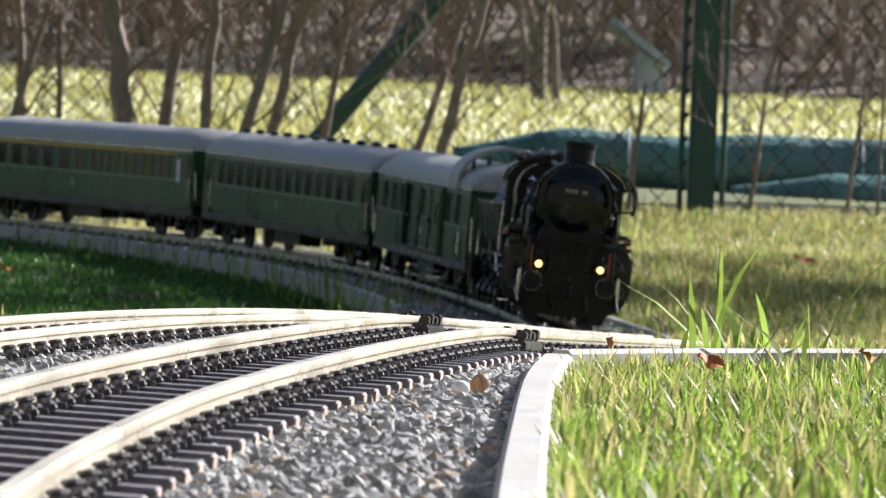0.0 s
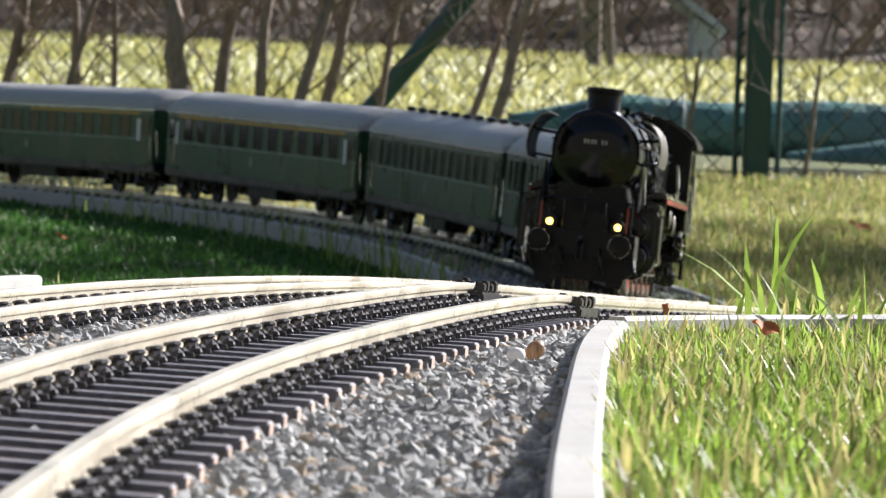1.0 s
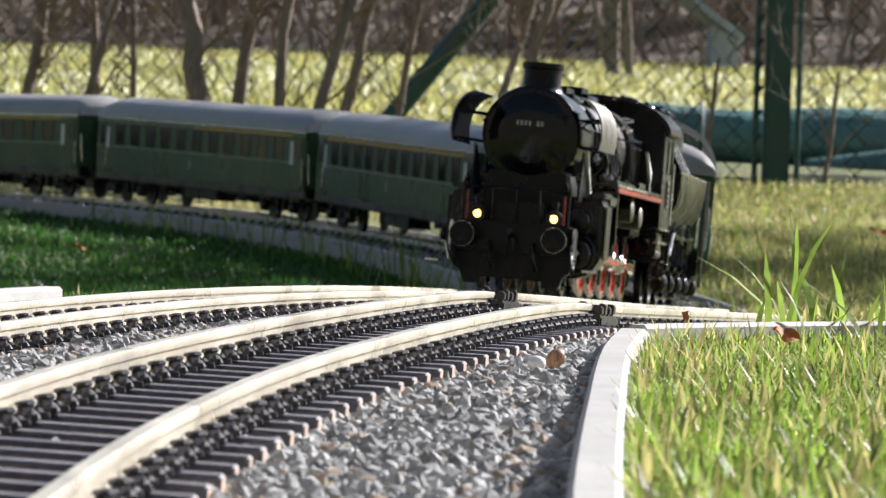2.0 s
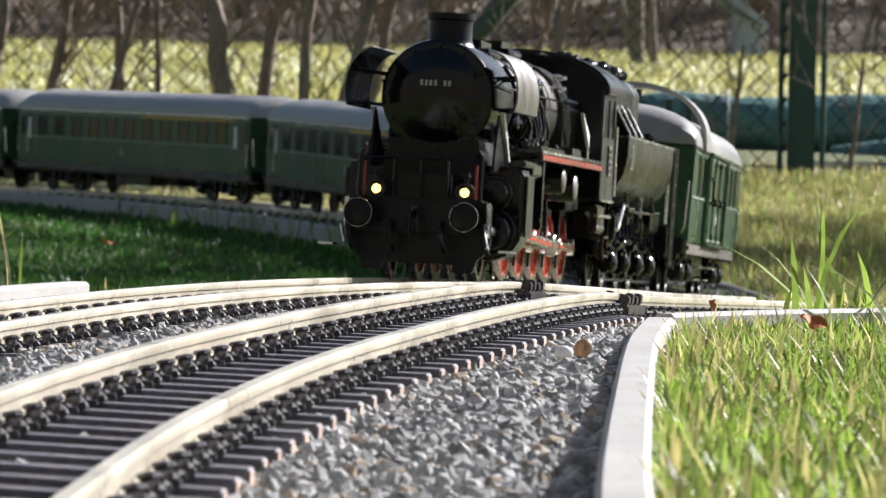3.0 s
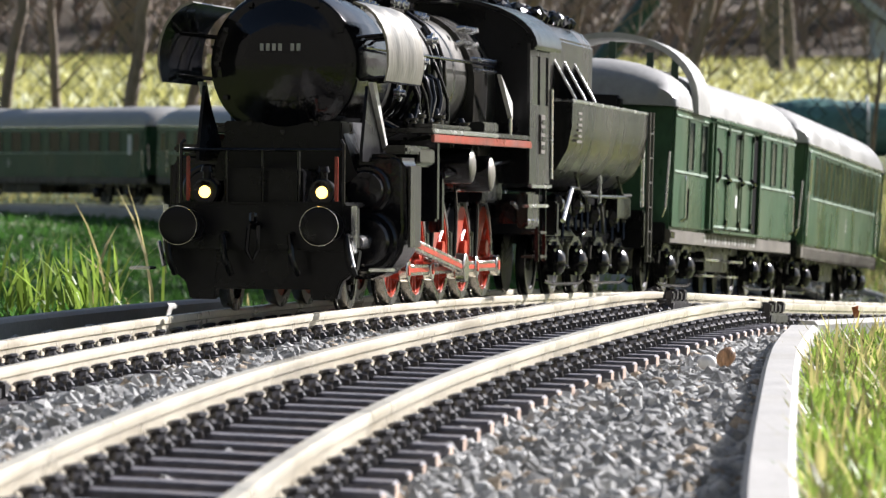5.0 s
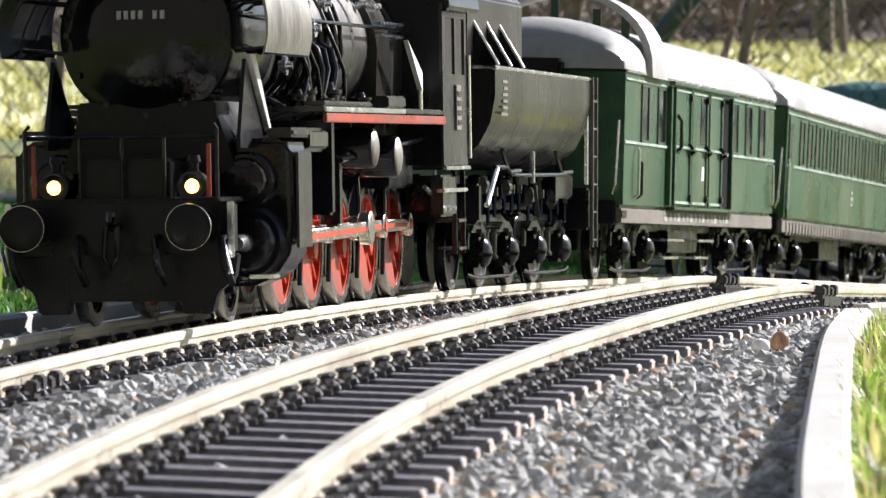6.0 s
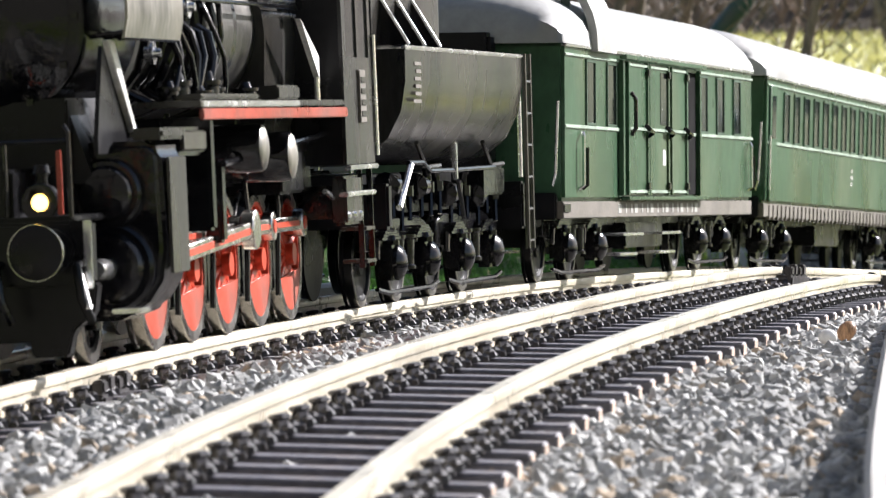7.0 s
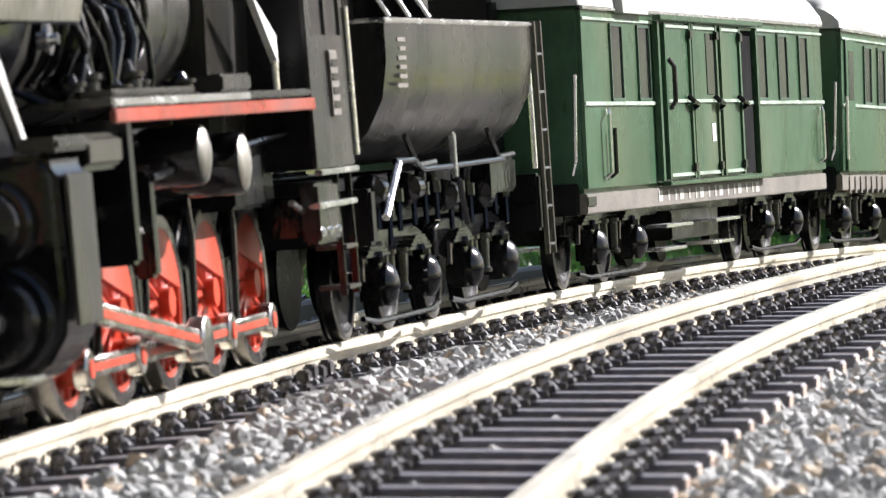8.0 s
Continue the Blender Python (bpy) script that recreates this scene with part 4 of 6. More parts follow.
        for a, b in zip(DRIVERS, DRIVERS[1:]):
            box(bm, -b + 0.12, -a - 0.12, -0.035, 0.035, -0.075, 0.075)
        for s in DRIVERS:
            lathe(bm, (-s, -0.06, 0), (-s, 0.06, 0), [(0, 0.15), (1, 0.15)], 16)
        bev(bm, 0.012, 1)
        rod = p32("coupling_rod", bm, STEEL, L, "polished steel coupling rod with red flutes")
        bm = bmesh.new()
        for a, b in zip(DRIVERS, DRIVERS[1:]):
            box(bm, *sorted_box(-b + 0.2, -a - 0.2, y * 0.035, y * 0.042, -0.028, 0.028))
        part("red_flute", bm, RED, rod, "red painted flute", K)
        moving.setdefault("coupling", []).append((rod, y * 0.93, 0 if y > 0 else 90))
        bm = bmesh.new()
        ln = 4.0
        box(bm, -ln + 0.1, -0.1, -0.04, 0.04, -0.08, 0.08)
        lathe(bm, (0, -0.07, 0), (0, 0.07, 0), [(0, 0.14), (1, 0.14)], 16)
        lathe(bm, (-ln, -0.07, 0), (-ln, 0.07, 0), [(0, 0.2), (1, 0.2)], 16)
        bev(bm, 0.012, 1)
        rod = p32("connecting_rod", bm, STEEL, L, "polished steel connecting rod with red flute")
        bm = bmesh.new()
        box(bm, *sorted_box(-ln + 0.25, -0.2, y * 0.04, y * 0.047, -0.032, 0.032))
        part("red_flute", bm, RED, rod, "red painted flute", K)
        bm = bmesh.new()
        box(bm, -0.25, 0.25, -0.12, 0.12, -0.12, 0.22)
        bev(bm, 0.03)
        ch = p32("crosshead", bm, STEEL, L)
        moving.setdefault("connecting", []).append((rod, ch, y * 1.07, ln, 0 if y > 0 else 90))
    for s, r in [(d, 0.70) for d in DRIVERS] + [(2.25, 0.425)]:
        bm = bmesh.new()
        lathe(bm, (-s, -0.66, r), (-s, 0.66, r), [(0, 0.09), (1, 0.09)], 10)
        p32("axle", bm, SOOT, L)


def sorted_box(x0, x1, y0, y1, z0, z1):
    return (min(x0, x1), max(x0, x1), min(y0, y1), max(y0, y1), min(z0, z1), max(z0, z1))


build_loco()


# ---------------------------------------------------------------- tender
tender = empty("locomotive_tender", "weathered black tub tender heaped with coal", "tender")
T0 = 18.4            # running length from buffer face to tender middle, full size


def plain_wheel(name, parent, x, y, r, side):
    bm = bmesh.new()
    lathe(bm, (0, -side * 0.08, 0), (0, side * 0.06, 0), [(0, r - 0.06), (0, r + 0.028), (0.25, r + 0.028), (0.32, r), (1, r - 0.006), (1, r - 0.08), (0.8, r - 0.1), (0.75, 0.14), (1.0, 0.13), (1.05, 0.02)], 28)
    w = p32(name, bm, SOOT, parent, m=Matrix.Translation((x * K, y * K, r * K)))
    bm = bmesh.new()
    lathe(bm, (0, side * 0.055, 0), (0, side * 0.064, 0), [(0, r - 0.07), (0, r - 0.004), (1, r - 0.008), (1, r - 0.07)], 28, False)
    part("tyre_face", bm, TYRE, w, "bright worn tyre", K)
    return w


def bogie(parent, x, axles, r, heavy=False):
    """Bogie frame with axle boxes, leaf springs, brake rigging and wheels."""
    for y in (-1, 1):
        bm = bmesh.new()
        a0, a1 = min(axles) - 0.75, max(axles) + 0.75
        prism(bm, [(x + a0, r + 0.15), (x + a0, r + 0.42), (x + a0 + 0.4, r + 0.5), (x + a1 - 0.4, r + 0.5), (x + a1, r + 0.42), (x + a1, r + 0.15), (x + a1 - 0.5, r + 0.12), (x + 0.35, r - 0.12), (x - 0.35, r - 0.12), (x + a0 + 0.5, r + 0.12)], "y", y * 0.98 - 0.04, y * 0.98 + 0.04)
        bev(bm, 0.015, 1)
        fr = p32("bogie_frame", bm, BLACK, parent)
        for a in axles:
            bm = bmesh.new()
            box(bm, *sorted_box(x + a - 0.17, x + a + 0.17, y * 0.98, y * 1.22, r - 0.2, r + 0.2))
            bev(bm, 0.05, 2)
            lathe(bm, (x + a, y * 1.2, r), (x + a, y * 1.34, r), [(0, 0.2), (0.35, 0.2), (0.7, 0.15), (0.9, 0.08), (1, 0.02)], 16)
            lathe(bm, (x + a, y * 1.16, r + 0.2), (x + a, y * 1.16, r + 0.31), [(0, 0.09), (0.5, 0.09), (0.5, 0.05), (1, 0.04)], 8)
            part("axle_box", bm, BLACK, fr, "", K)
            bm = bmesh.new()
            for i in range(4):
                box(bm, *sorted_box(x + a - 0.5 + i * 0.09, x + a + 0.5 - i * 0.09, y * 1.04, y * 1.16, r + 0.26 + i * 0.035, r + 0.29 + i * 0.035))
            for q in (-0.5, 0.5):
                tube(bm, [(x + a + q, y * 1.1, r + 0.28), (x + a + q * 1.08, y * 1.1, r + 0.05)], 0.035, 6)
            part("leaf_spring", bm, BLACK, fr, "", K)
        for q in (-0.28, 0.28):
            bm = bmesh.new()
            lathe(bm, (x + q, y * 1.08, r - 0.1), (x + q, y * 1.08, r + 0.3), [(0, 0.1), (0.1, 0.1), (0.15, 0.08), (0.85, 0.08), (0.9, 0.1), (1, 0.1)], 10)
            part("coil_spring", bm, BLACK, fr, "", K)
        bm = bmesh.new()
        tube(bm, [(x + a0, y * 1.14, r - 0.28), (x + a0 + 0.5, y * 1.16, r - 0.33), (x + a1 - 0.5, y * 1.16, r - 0.33), (x + a1, y * 1.14, r - 0.28)], 0.028, 6)
        part("brake_rod", bm, BLACK, fr, "", K)
        for a in axles:
            plain_wheel("wheel", parent, x + a, y * 0.74, r, y)


def build_tender():
    T = tender
    X = lambda s: T0 - s
    solid("tender_frame", SOOT, T, [(X(22.4), X(14.1), -1.05, 1.05, 1.05, 1.5), (X(22.5), X(22.3), -1.4, 1.4, 0.75, 1.35), (X(14.3), X(14.1), -1.4, 1.4, 0.9, 1.4)], 0.03)
    for y in (-0.875, 0.875):
        buffer(T, X(22.975), y, -1)
    # round-bottomed tub
    prof = [(1.46, 2.9), (1.46, 2.55), (1.40, 2.2), (1.24, 1.9), (1.0, 1.70), (0.7, 1.6)]
    bm = bmesh.new()
    o = prof + [(-a, b) for a, b in prof[::-1]]
    prism(bm, o, "x", X(22.1), X(14.9))
    p32("tub", bm, STEELGREY, T, "round-bottomed weathered black water tub")
    for y in (-1, 1):
        solid("tub_rim", CHROME, T, [sorted_box(X(22.12), X(14.88), y * 1.41, y * 1.485, 2.89, 2.94)], 0.015, "bright rim")
        bm = bmesh.new()
        for j, w in enumerate((0.16, 0.12, 0.16, 0.14, 0.15, 0.2)):
            box(bm, *sorted_box(X(15.75 - 0.0), X(15.75 - w * 2.2), y * 1.462, y * 1.468, 2.72 - j * 0.085, 2.76 - j * 0.085))
        tagged(p32("stencil_marking", bm, SOLEBAR, T, "faded pale plain bars", 0), kind="stuff")
        for s in (15.2, 16.1, 17.0):
            bm = bmesh.new()
            prism(bm, [(y * 1.09, 3.52), (y * 1.43, 2.95), (y * 1.09, 2.95)], "x", X(s) - 0.015, X(s) + 0.015)
            st = p32("gusset_plate", bm, BLACK, T, "black triangular gusset plate")
            bm = bmesh.new()
            tube(bm, [(X(s), y * 1.10, 3.53), (X(s), y * 1.445, 2.95)], 0.026, 6)
            part("gusset_edge", bm, CHROME, st, "bright edge", K)
        pipe("brake_shaft_arm", CHROME, T, [(X(14.95), y * 1.34, 1.12), (X(15.65), y * 1.34, 1.60)], 0.04, 8)
        pipe("brake_pipe", BLACK, T, [(X(15.6), y * 1.32, 1.62), (X(16.4), y * 1.32, 1.62), (X(16.9), y * 1.3, 1.52), (X(18.0), y * 1.32, 1.52), (X(20.8), y * 1.32, 1.54)], 0.032, 8)
        for s in (16.2, 20.2):
            pipe("pipe_branch", STEELGREY, T, [(X(s), y * 1.3, 1.85), (X(s + 0.5), y * 1.3, 1.56), (X(s + 1.3), y * 1.3, 1.58)], 0.03, 6)
        solid("hanger", CHROME, T, [sorted_box(X(18.32), X(18.22), y * 1.30, y * 1.36, 1.4, 1.85)], 0.015)
        pipe("brake_link", BLACK, T, [(X(18.3), y * 1.36, 1.4), (X(18.75), y * 1.33, 0.95)], 0.03, 6)
        rt = random.Random(5 + y)
        for i in range(12):
            q = 15.2 + i * 0.56 + rt.uniform(-0.12, 0.12)
            z = rt.uniform(1.12, 1.42)
            bm = bmesh.new()
            if i % 3 == 0:
                lathe(bm, (X(q) - 0.22, y * 1.16, z), (X(q) + 0.22, y * 1.16, z), [(0, 0.06), (0.08, 0.13), (0.85, 0.13), (0.92, 0.16), (1, 0.08)], 12)
            else:
                lathe(bm, (X(q), y * 1.16, z - 0.2), (X(q), y * 1.16, z + 0.2), [(0, 0.05), (0.3, 0.05), (0.3, 0.09), (0.6, 0.09), (0.6, 0.05), (0.9, 0.05), (1, 0.08)], 8)
            tube(bm, [(X(q), y * 1.05, z), (X(q), y * 1.2, z), (X(q) + 0.1, y * 1.22, z - 0.35)], 0.03, 6)
            p32("brake_fitting", bm, BLACK, T)
        # ladder at the rear corner
        for q in (22.15, 22.5):
            pipe("ladder_rail", STEELGREY, T, [(X(q), y * 1.48, 0.5), (X(q), y * 1.48, 2.95)], 0.03, 6)
        for z in (0.6, 1.0, 1.4, 1.8, 2.2, 2.6):
            pipe("rung", STEELGREY, T, [(X(22.15), y * 1.48, z), (X(22.5), y * 1.48, z)], 0.025, 6)
        pipe("corner_hand_rail", CHROME, T, [(X(22.6), y * 1.3, 2.7), (X(22.72), y * 1.3, 2.5), (X(22.72), y * 1.3, 1.4)], 0.028, 6)
        solid("tool_locker", BLACK, T, [sorted_box(X(21.6), X(20.2), y * 0.9, y * 1.3, 1.2, 1.55)], 0.03)
    # coal bunker
    bm = bmesh.new()
    o = [(1.12, 2.75), (1.12, 3.85), (0.95, 4.05), (0.62, 4.18), (-0.62, 4.18), (-0.95, 4.05), (-1.12, 3.85), (-1.12, 2.75)]
    prism(bm, o, "x", X(18.6), X(14.7))
    bev(bm, 0.03)
    p32("coal_bunker", bm, STEELGREY, T, "weathered bunker with rounded upper edge")
    solid("tub_deck", SOOT, T, [(X(22.05), X(18.6), -1.4, 1.4, 2.88, 2.93)], 0.01)
    bm = bmesh.new()
    lathe(bm, (X(20.6), 0, 2.9), (X(20.6), 0, 3.15), [(0, 0.4), (0.8, 0.4), (1, 0.3)], 18)
    p32("water_hatch", bm, BLACK, T)
    rnd = random.Random(3)
    bm = bmesh.new()
    for _ in range(420):
        x, y = rnd.uniform(X(18.4), X(14.8)), rnd.uniform(-0.85, 0.85)
        c = Vector((x, y, 4.18 + 0.22 * (1 - abs(y)) * rnd.random()))
        r = rnd.uniform(0.06, 0.12)
        q = bmesh.ops.create_icosphere(bm, subdivisions=1, radius=r, matrix=Matrix.Translation(c) @ Euler((rnd.uniform(0, 6), rnd.uniform(0, 6), 0)).to_matrix().to_4x4() @ Matrix.Diagonal((1.2, 0.9, 0.8, 1)))
        for v in q["verts"]:
            v.co += Vector((rnd.uniform(-1, 1), rnd.uniform(-1, 1), rnd.uniform(-1, 1))) * r * 0.25
    p32("coal", bm, BLACK, T, "heaped glossy black coal", 0)
    bogie(T, X(16.3), (-0.95, 0.95), 0.5, True)
    bogie(T, X(20.3), (-0.95, 0.95), 0.5, True)


build_tender()


# ---------------------------------------------------------------- carriages (full-size metres, x forward, origin at the middle on the rail)
def roof_arc(n=18, half=1.47, z0=3.16, rise=0.80):
    return [(half * math.cos(a), z0 + rise * math.sin(a) ** 0.85) for a in np.linspace(0, math.pi, n)]


def coach_shell(C, h, paint):
    """Body, roof, solebars, ends and gangways; h is half the body length."""
    bm = bmesh.new()
    box(bm, -h, h, -1.45, 1.45, 1.09, 3.17)
    bev(bm, 0.05, 2)
    body = p32("body", bm, paint, C)
    bm = bmesh.new()
    arc = roof_arc()
    n = len(arc)
    rings = []
    for x, k in ((-h - 0.12, 0.0), (-h - 0.10, 0.55), (-h + 0.25, 0.86), (-h + 0.8, 1.0), (h - 0.8, 1.0), (h - 0.25, 0.86), (h + 0.10, 0.55), (h + 0.12, 0.0)):
        rings.append([bm.verts.new((x, a, 3.16 + (b - 3.16) * k)) for a, b in arc])
    for q, r in zip(rings, rings[1:]):
        for i in range(n - 1):
            bm.faces.new((q[i], q[i + 1], r[i + 1], r[i]))
        bm.faces.new((q[0], r[0], r[-1], q[-1]))
    bm.faces.new(rings[0]); bm.faces.new(rings[-1][::-1])
    roof = p32("roof", bm, ROOF, C, "arched light grey roof", 60)
    for y in (-1, 1):
        solid("solebar", SOLEBAR, C, [sorted_box(-h, h, y * 1.30, y * 1.44, 0.86, 1.085)], 0.012, "weathered grey-brown solebar")
        solid("waist_rail", TRIM, C, [sorted_box(-h + 0.02, h - 0.02, y * 1.45, y * 1.475, 2.05, 2.10), sorted_box(-h + 0.02, h - 0.02, y * 1.45, y * 1.475, 3.0, 3.04)], 0.008)
        solid("gutter", CHROME, C, [sorted_box(-h, h, y * 1.452, y * 1.49, 3.12, 3.155)], 0.008, "pale gutter strip")
        for x in (-h - 0.02, h + 0.02):
            pipe("end_hand_rail", CHROME, C, [(x, y * 1.30, 1.3), (x + math.copysign(0.12, x), y * 1.36, 1.45), (x + math.copysign(0.05, x), y * 1.38, 2.4)], 0.022, 6)
    for d in (-1, 1):
        solid("gangway", SOOT, C, [sorted_box(d * h, d * (h + 0.40), -0.55, 0.55, 1.15, 3.3)], 0.06)
        solid("end_beam", SOOT, C, [sorted_box(d * (h - 0.1), d * (h + 0.05), -1.35, 1.35, 0.85, 1.2)], 0.02)
        for y in (-0.875, 0.875):
            buffer(C, d * (h + 0.46), y, d)
    solid("underframe", SOOT, C, [(-h + 0.2, h - 0.2, -1.0, 1.0, 0.75, 1.08), (-1.6, 1.4, -1.15, -0.4, 0.42, 0.78), (-1.2, 1.8, 0.45, 1.15, 0.42, 0.78)], 0.02)
    return body, roof


def window(C, x0, x1, z0, z1, y, curtain=False):
    d = 1 if y > 0 else -1
    bm = bmesh.new()
    box(bm, *sorted_box(x0, x1, d * 1.452, d * 1.458, z0, z1))
    w = p32("window", bm, CURTAIN if curtain else WINDOW, C, "", 0)
    bm = bmesh.new()
    f = 0.035
    for b in ((x0 - f, x0, z0 - f, z1 + f), (x1, x1 + f, z0 - f, z1 + f), (x0, x1, z0 - f, z0), (x0, x1, z1, z1 + f)):
        box(bm, *sorted_box(b[0], b[1], d * 1.45, d * 1.474, b[2], b[3]))
    part("window_frame", bm, DKGREEN, w, "", K, 0)


def build_van():
    C = empty("luggage_van", "green luggage van with grey roof and raised lookout", "railway van")
    h = 7.85
    body, roof = coach_shell(C, h, GREEN)
    for y in (-1, 1):
        for x0, x1 in ((5.74, 6.33), (4.2, 4.82), (-3.43, -2.76), (-5.0, -4.37), (-6.6, -5.98)):
            window(C, x0, x1, 2.14, 2.95, y)
        # sliding door leaves on a hanging rail; one leaf stands part open
        for x0, x1, pane in ((2.04, 3.66, None), (0.36, 1.98, (0.48, 1.02)), (-1.22, 0.16, None)):
            bm = bmesh.new()
            box(bm, *sorted_box(x0, x1, y * 1.478, y * 1.52, 1.17, 3.03))
            bev(bm, 0.015)
            dr = p32("sliding_door", bm, GREEN, C, "green sliding door leaf with pale edges")
            for a in (x0 + 0.05, x1 - 0.05):
                bm = bmesh.new()
                box(bm, *sorted_box(a - 0.05, a + 0.05, y * 1.52, y * 1.548, 1.17, 3.03))
                part("door_stile", bm, GREEN, dr, "", K)
            for z in (1.2, 2.08, 2.97):
                bm = bmesh.new()
                box(bm, *sorted_box(x0 + 0.1, x1 - 0.1, y * 1.52, y * 1.54, z, z + 0.04))
                part("door_rail", bm, TRIM, dr, "pale rail with edge highlight in its colour", K)
            if pane:
                bm = bmesh.new()
                box(bm, *sorted_box(pane[0], pane[1], y * 1.522, y * 1.53, 2.18, 2.93))
                part("door_window", bm, WINDOW, dr, "", K, 0)
            for z in (1.3, 2.9):
                bm = bmesh.new()
                box(bm, *sorted_box(x0 + 0.02, x0 + 0.16, y * 1.548, y * 1.575, z - 0.05, z + 0.05))
                part("roller_bracket", bm, BLACK, dr, "", K)
            bm = bmesh.new()
            tube(bm, [(x0 + 0.02, y * 1.545, 2.0), (x0 + 0.0, y * 1.6, 2.06), (x0 + 0.3, y * 1.6, 2.1), (x0 + 0.3, y * 1.545, 2.16)], 0.035, 6)
            part("handle", bm, BLACK, dr, "black latch handle", K)
        bm = bmesh.new()
        tube(bm, [(3.5, y * 1.55, 2.0), (3.46, y * 1.61, 2.1), (3.46, y * 1.61, 2.5), (3.5, y * 1.55, 2.6)], 0.03, 6)
        p32("door_bar", bm, BLACK, C, "black upright door bar")
        # Flat black panels paint the shade inside the doorway and door gaps.
        solid("open_doorway", VOID, C, [sorted_box(-2.37, -1.24, y * 1.454, y * 1.466, 1.18, 3.0)], 0, "flat black panel for the unlit open doorway")
        for x0, x1 in ((0.18, 0.34), (3.68, 3.82)):
            solid("door_gap", VOID, C, [sorted_box(x0, x1, y * 1.454, y * 1.47, 1.18, 3.0)], 0)
        for x0, x1 in ((-2.52, -2.38), (3.84, 3.98)):
            solid("door_post", GREEN, C, [sorted_box(x0, x1, y * 1.454, y * 1.53, 1.16, 3.04)], 0.01)
        solid("door_track", GREEN, C, [sorted_box(-2.6, 4.1, y * 1.5, y * 1.6, 3.05, 3.11), sorted_box(-3.0, 3.75, y * 1.46, y * 1.57, 1.10, 1.15)], 0.01)
        for x in (6.9, -7.3):
            pipe("hand_rail", CHROME, C, [(x, y * 1.46, 1.25), (x, y * 1.53, 1.3), (x, y * 1.53, 1.95), (x - 0.2, y * 1.48, 2.0)], 0.026, 6)
            pipe("hand_rail", BLACK, C, [(x - 0.25, y * 1.46, 1.25), (x - 0.25, y * 1.53, 1.3), (x - 0.25, y * 1.53, 1.8)], 0.026, 6)
        bm = bmesh.new()
        for i, x in enumerate(np.arange(-2.6, 4.1, 0.42)):
            box(bm, *sorted_box(x, x + 0.1 + 0.14 * (i % 3 == 0), y * 1.442, y * 1.446, 0.92, 1.05))
        tagged(p32("stencil_marking", bm, LETTER, C, "faded pale plain bars", 0), kind="stuff")
        solid("label_panel", WHITE, C, [sorted_box(0.6, 0.82, y * 1.522, y * 1.527, 1.6, 1.82)], 0)
        for x in (2.6, -0.5):
            solid("foot_board", CHROME, C, [sorted_box(x - 0.8, x + 0.8, y * 1.1, y * 1.42, 0.60, 0.64), sorted_box(x - 0.7, x + 0.7, y * 1.0, y * 1.35, 0.32, 0.36)], 0.008)
    # raised lookout across the roof
    bm = bmesh.new()
    o = [(1.56 * math.cos(a), 3.10 + 1.36 * math.sin(a) ** 0.8) for a in np.linspace(0.0, math.pi, 22)]
    inner = [(q[0] * 0.93, 3.08 + (q[1] - 3.08) * 0.93) for q in o]
    prism(bm, o + inner[::-1], "x", 4.6, 6.0)
    lk = p32("lookout", bm, ROOF, C, "raised grey lookout arch on the roof")
    for y0 in (-1.1, -0.66, 0.0, 0.66, 1.1):
        bm = bmesh.new()
        box(bm, 5.88, 5.96, y0 - 0.06, y0 + 0.06, 3.6, 4.30 - 0.25 * abs(y0))
        part("mullion", bm, DKGREEN, lk, "", K, 0)
    bm = bmesh.new()
    box(bm, h - 0.4, h + 0.02, 1.452, 1.458, 0.95, 1.05)
    p32("end_label", bm, BLACK, C, "", 0)
    for x in (-5.3, 5.3):
        bogie(C, x, (-1.1, 1.1), 0.47)
    return C


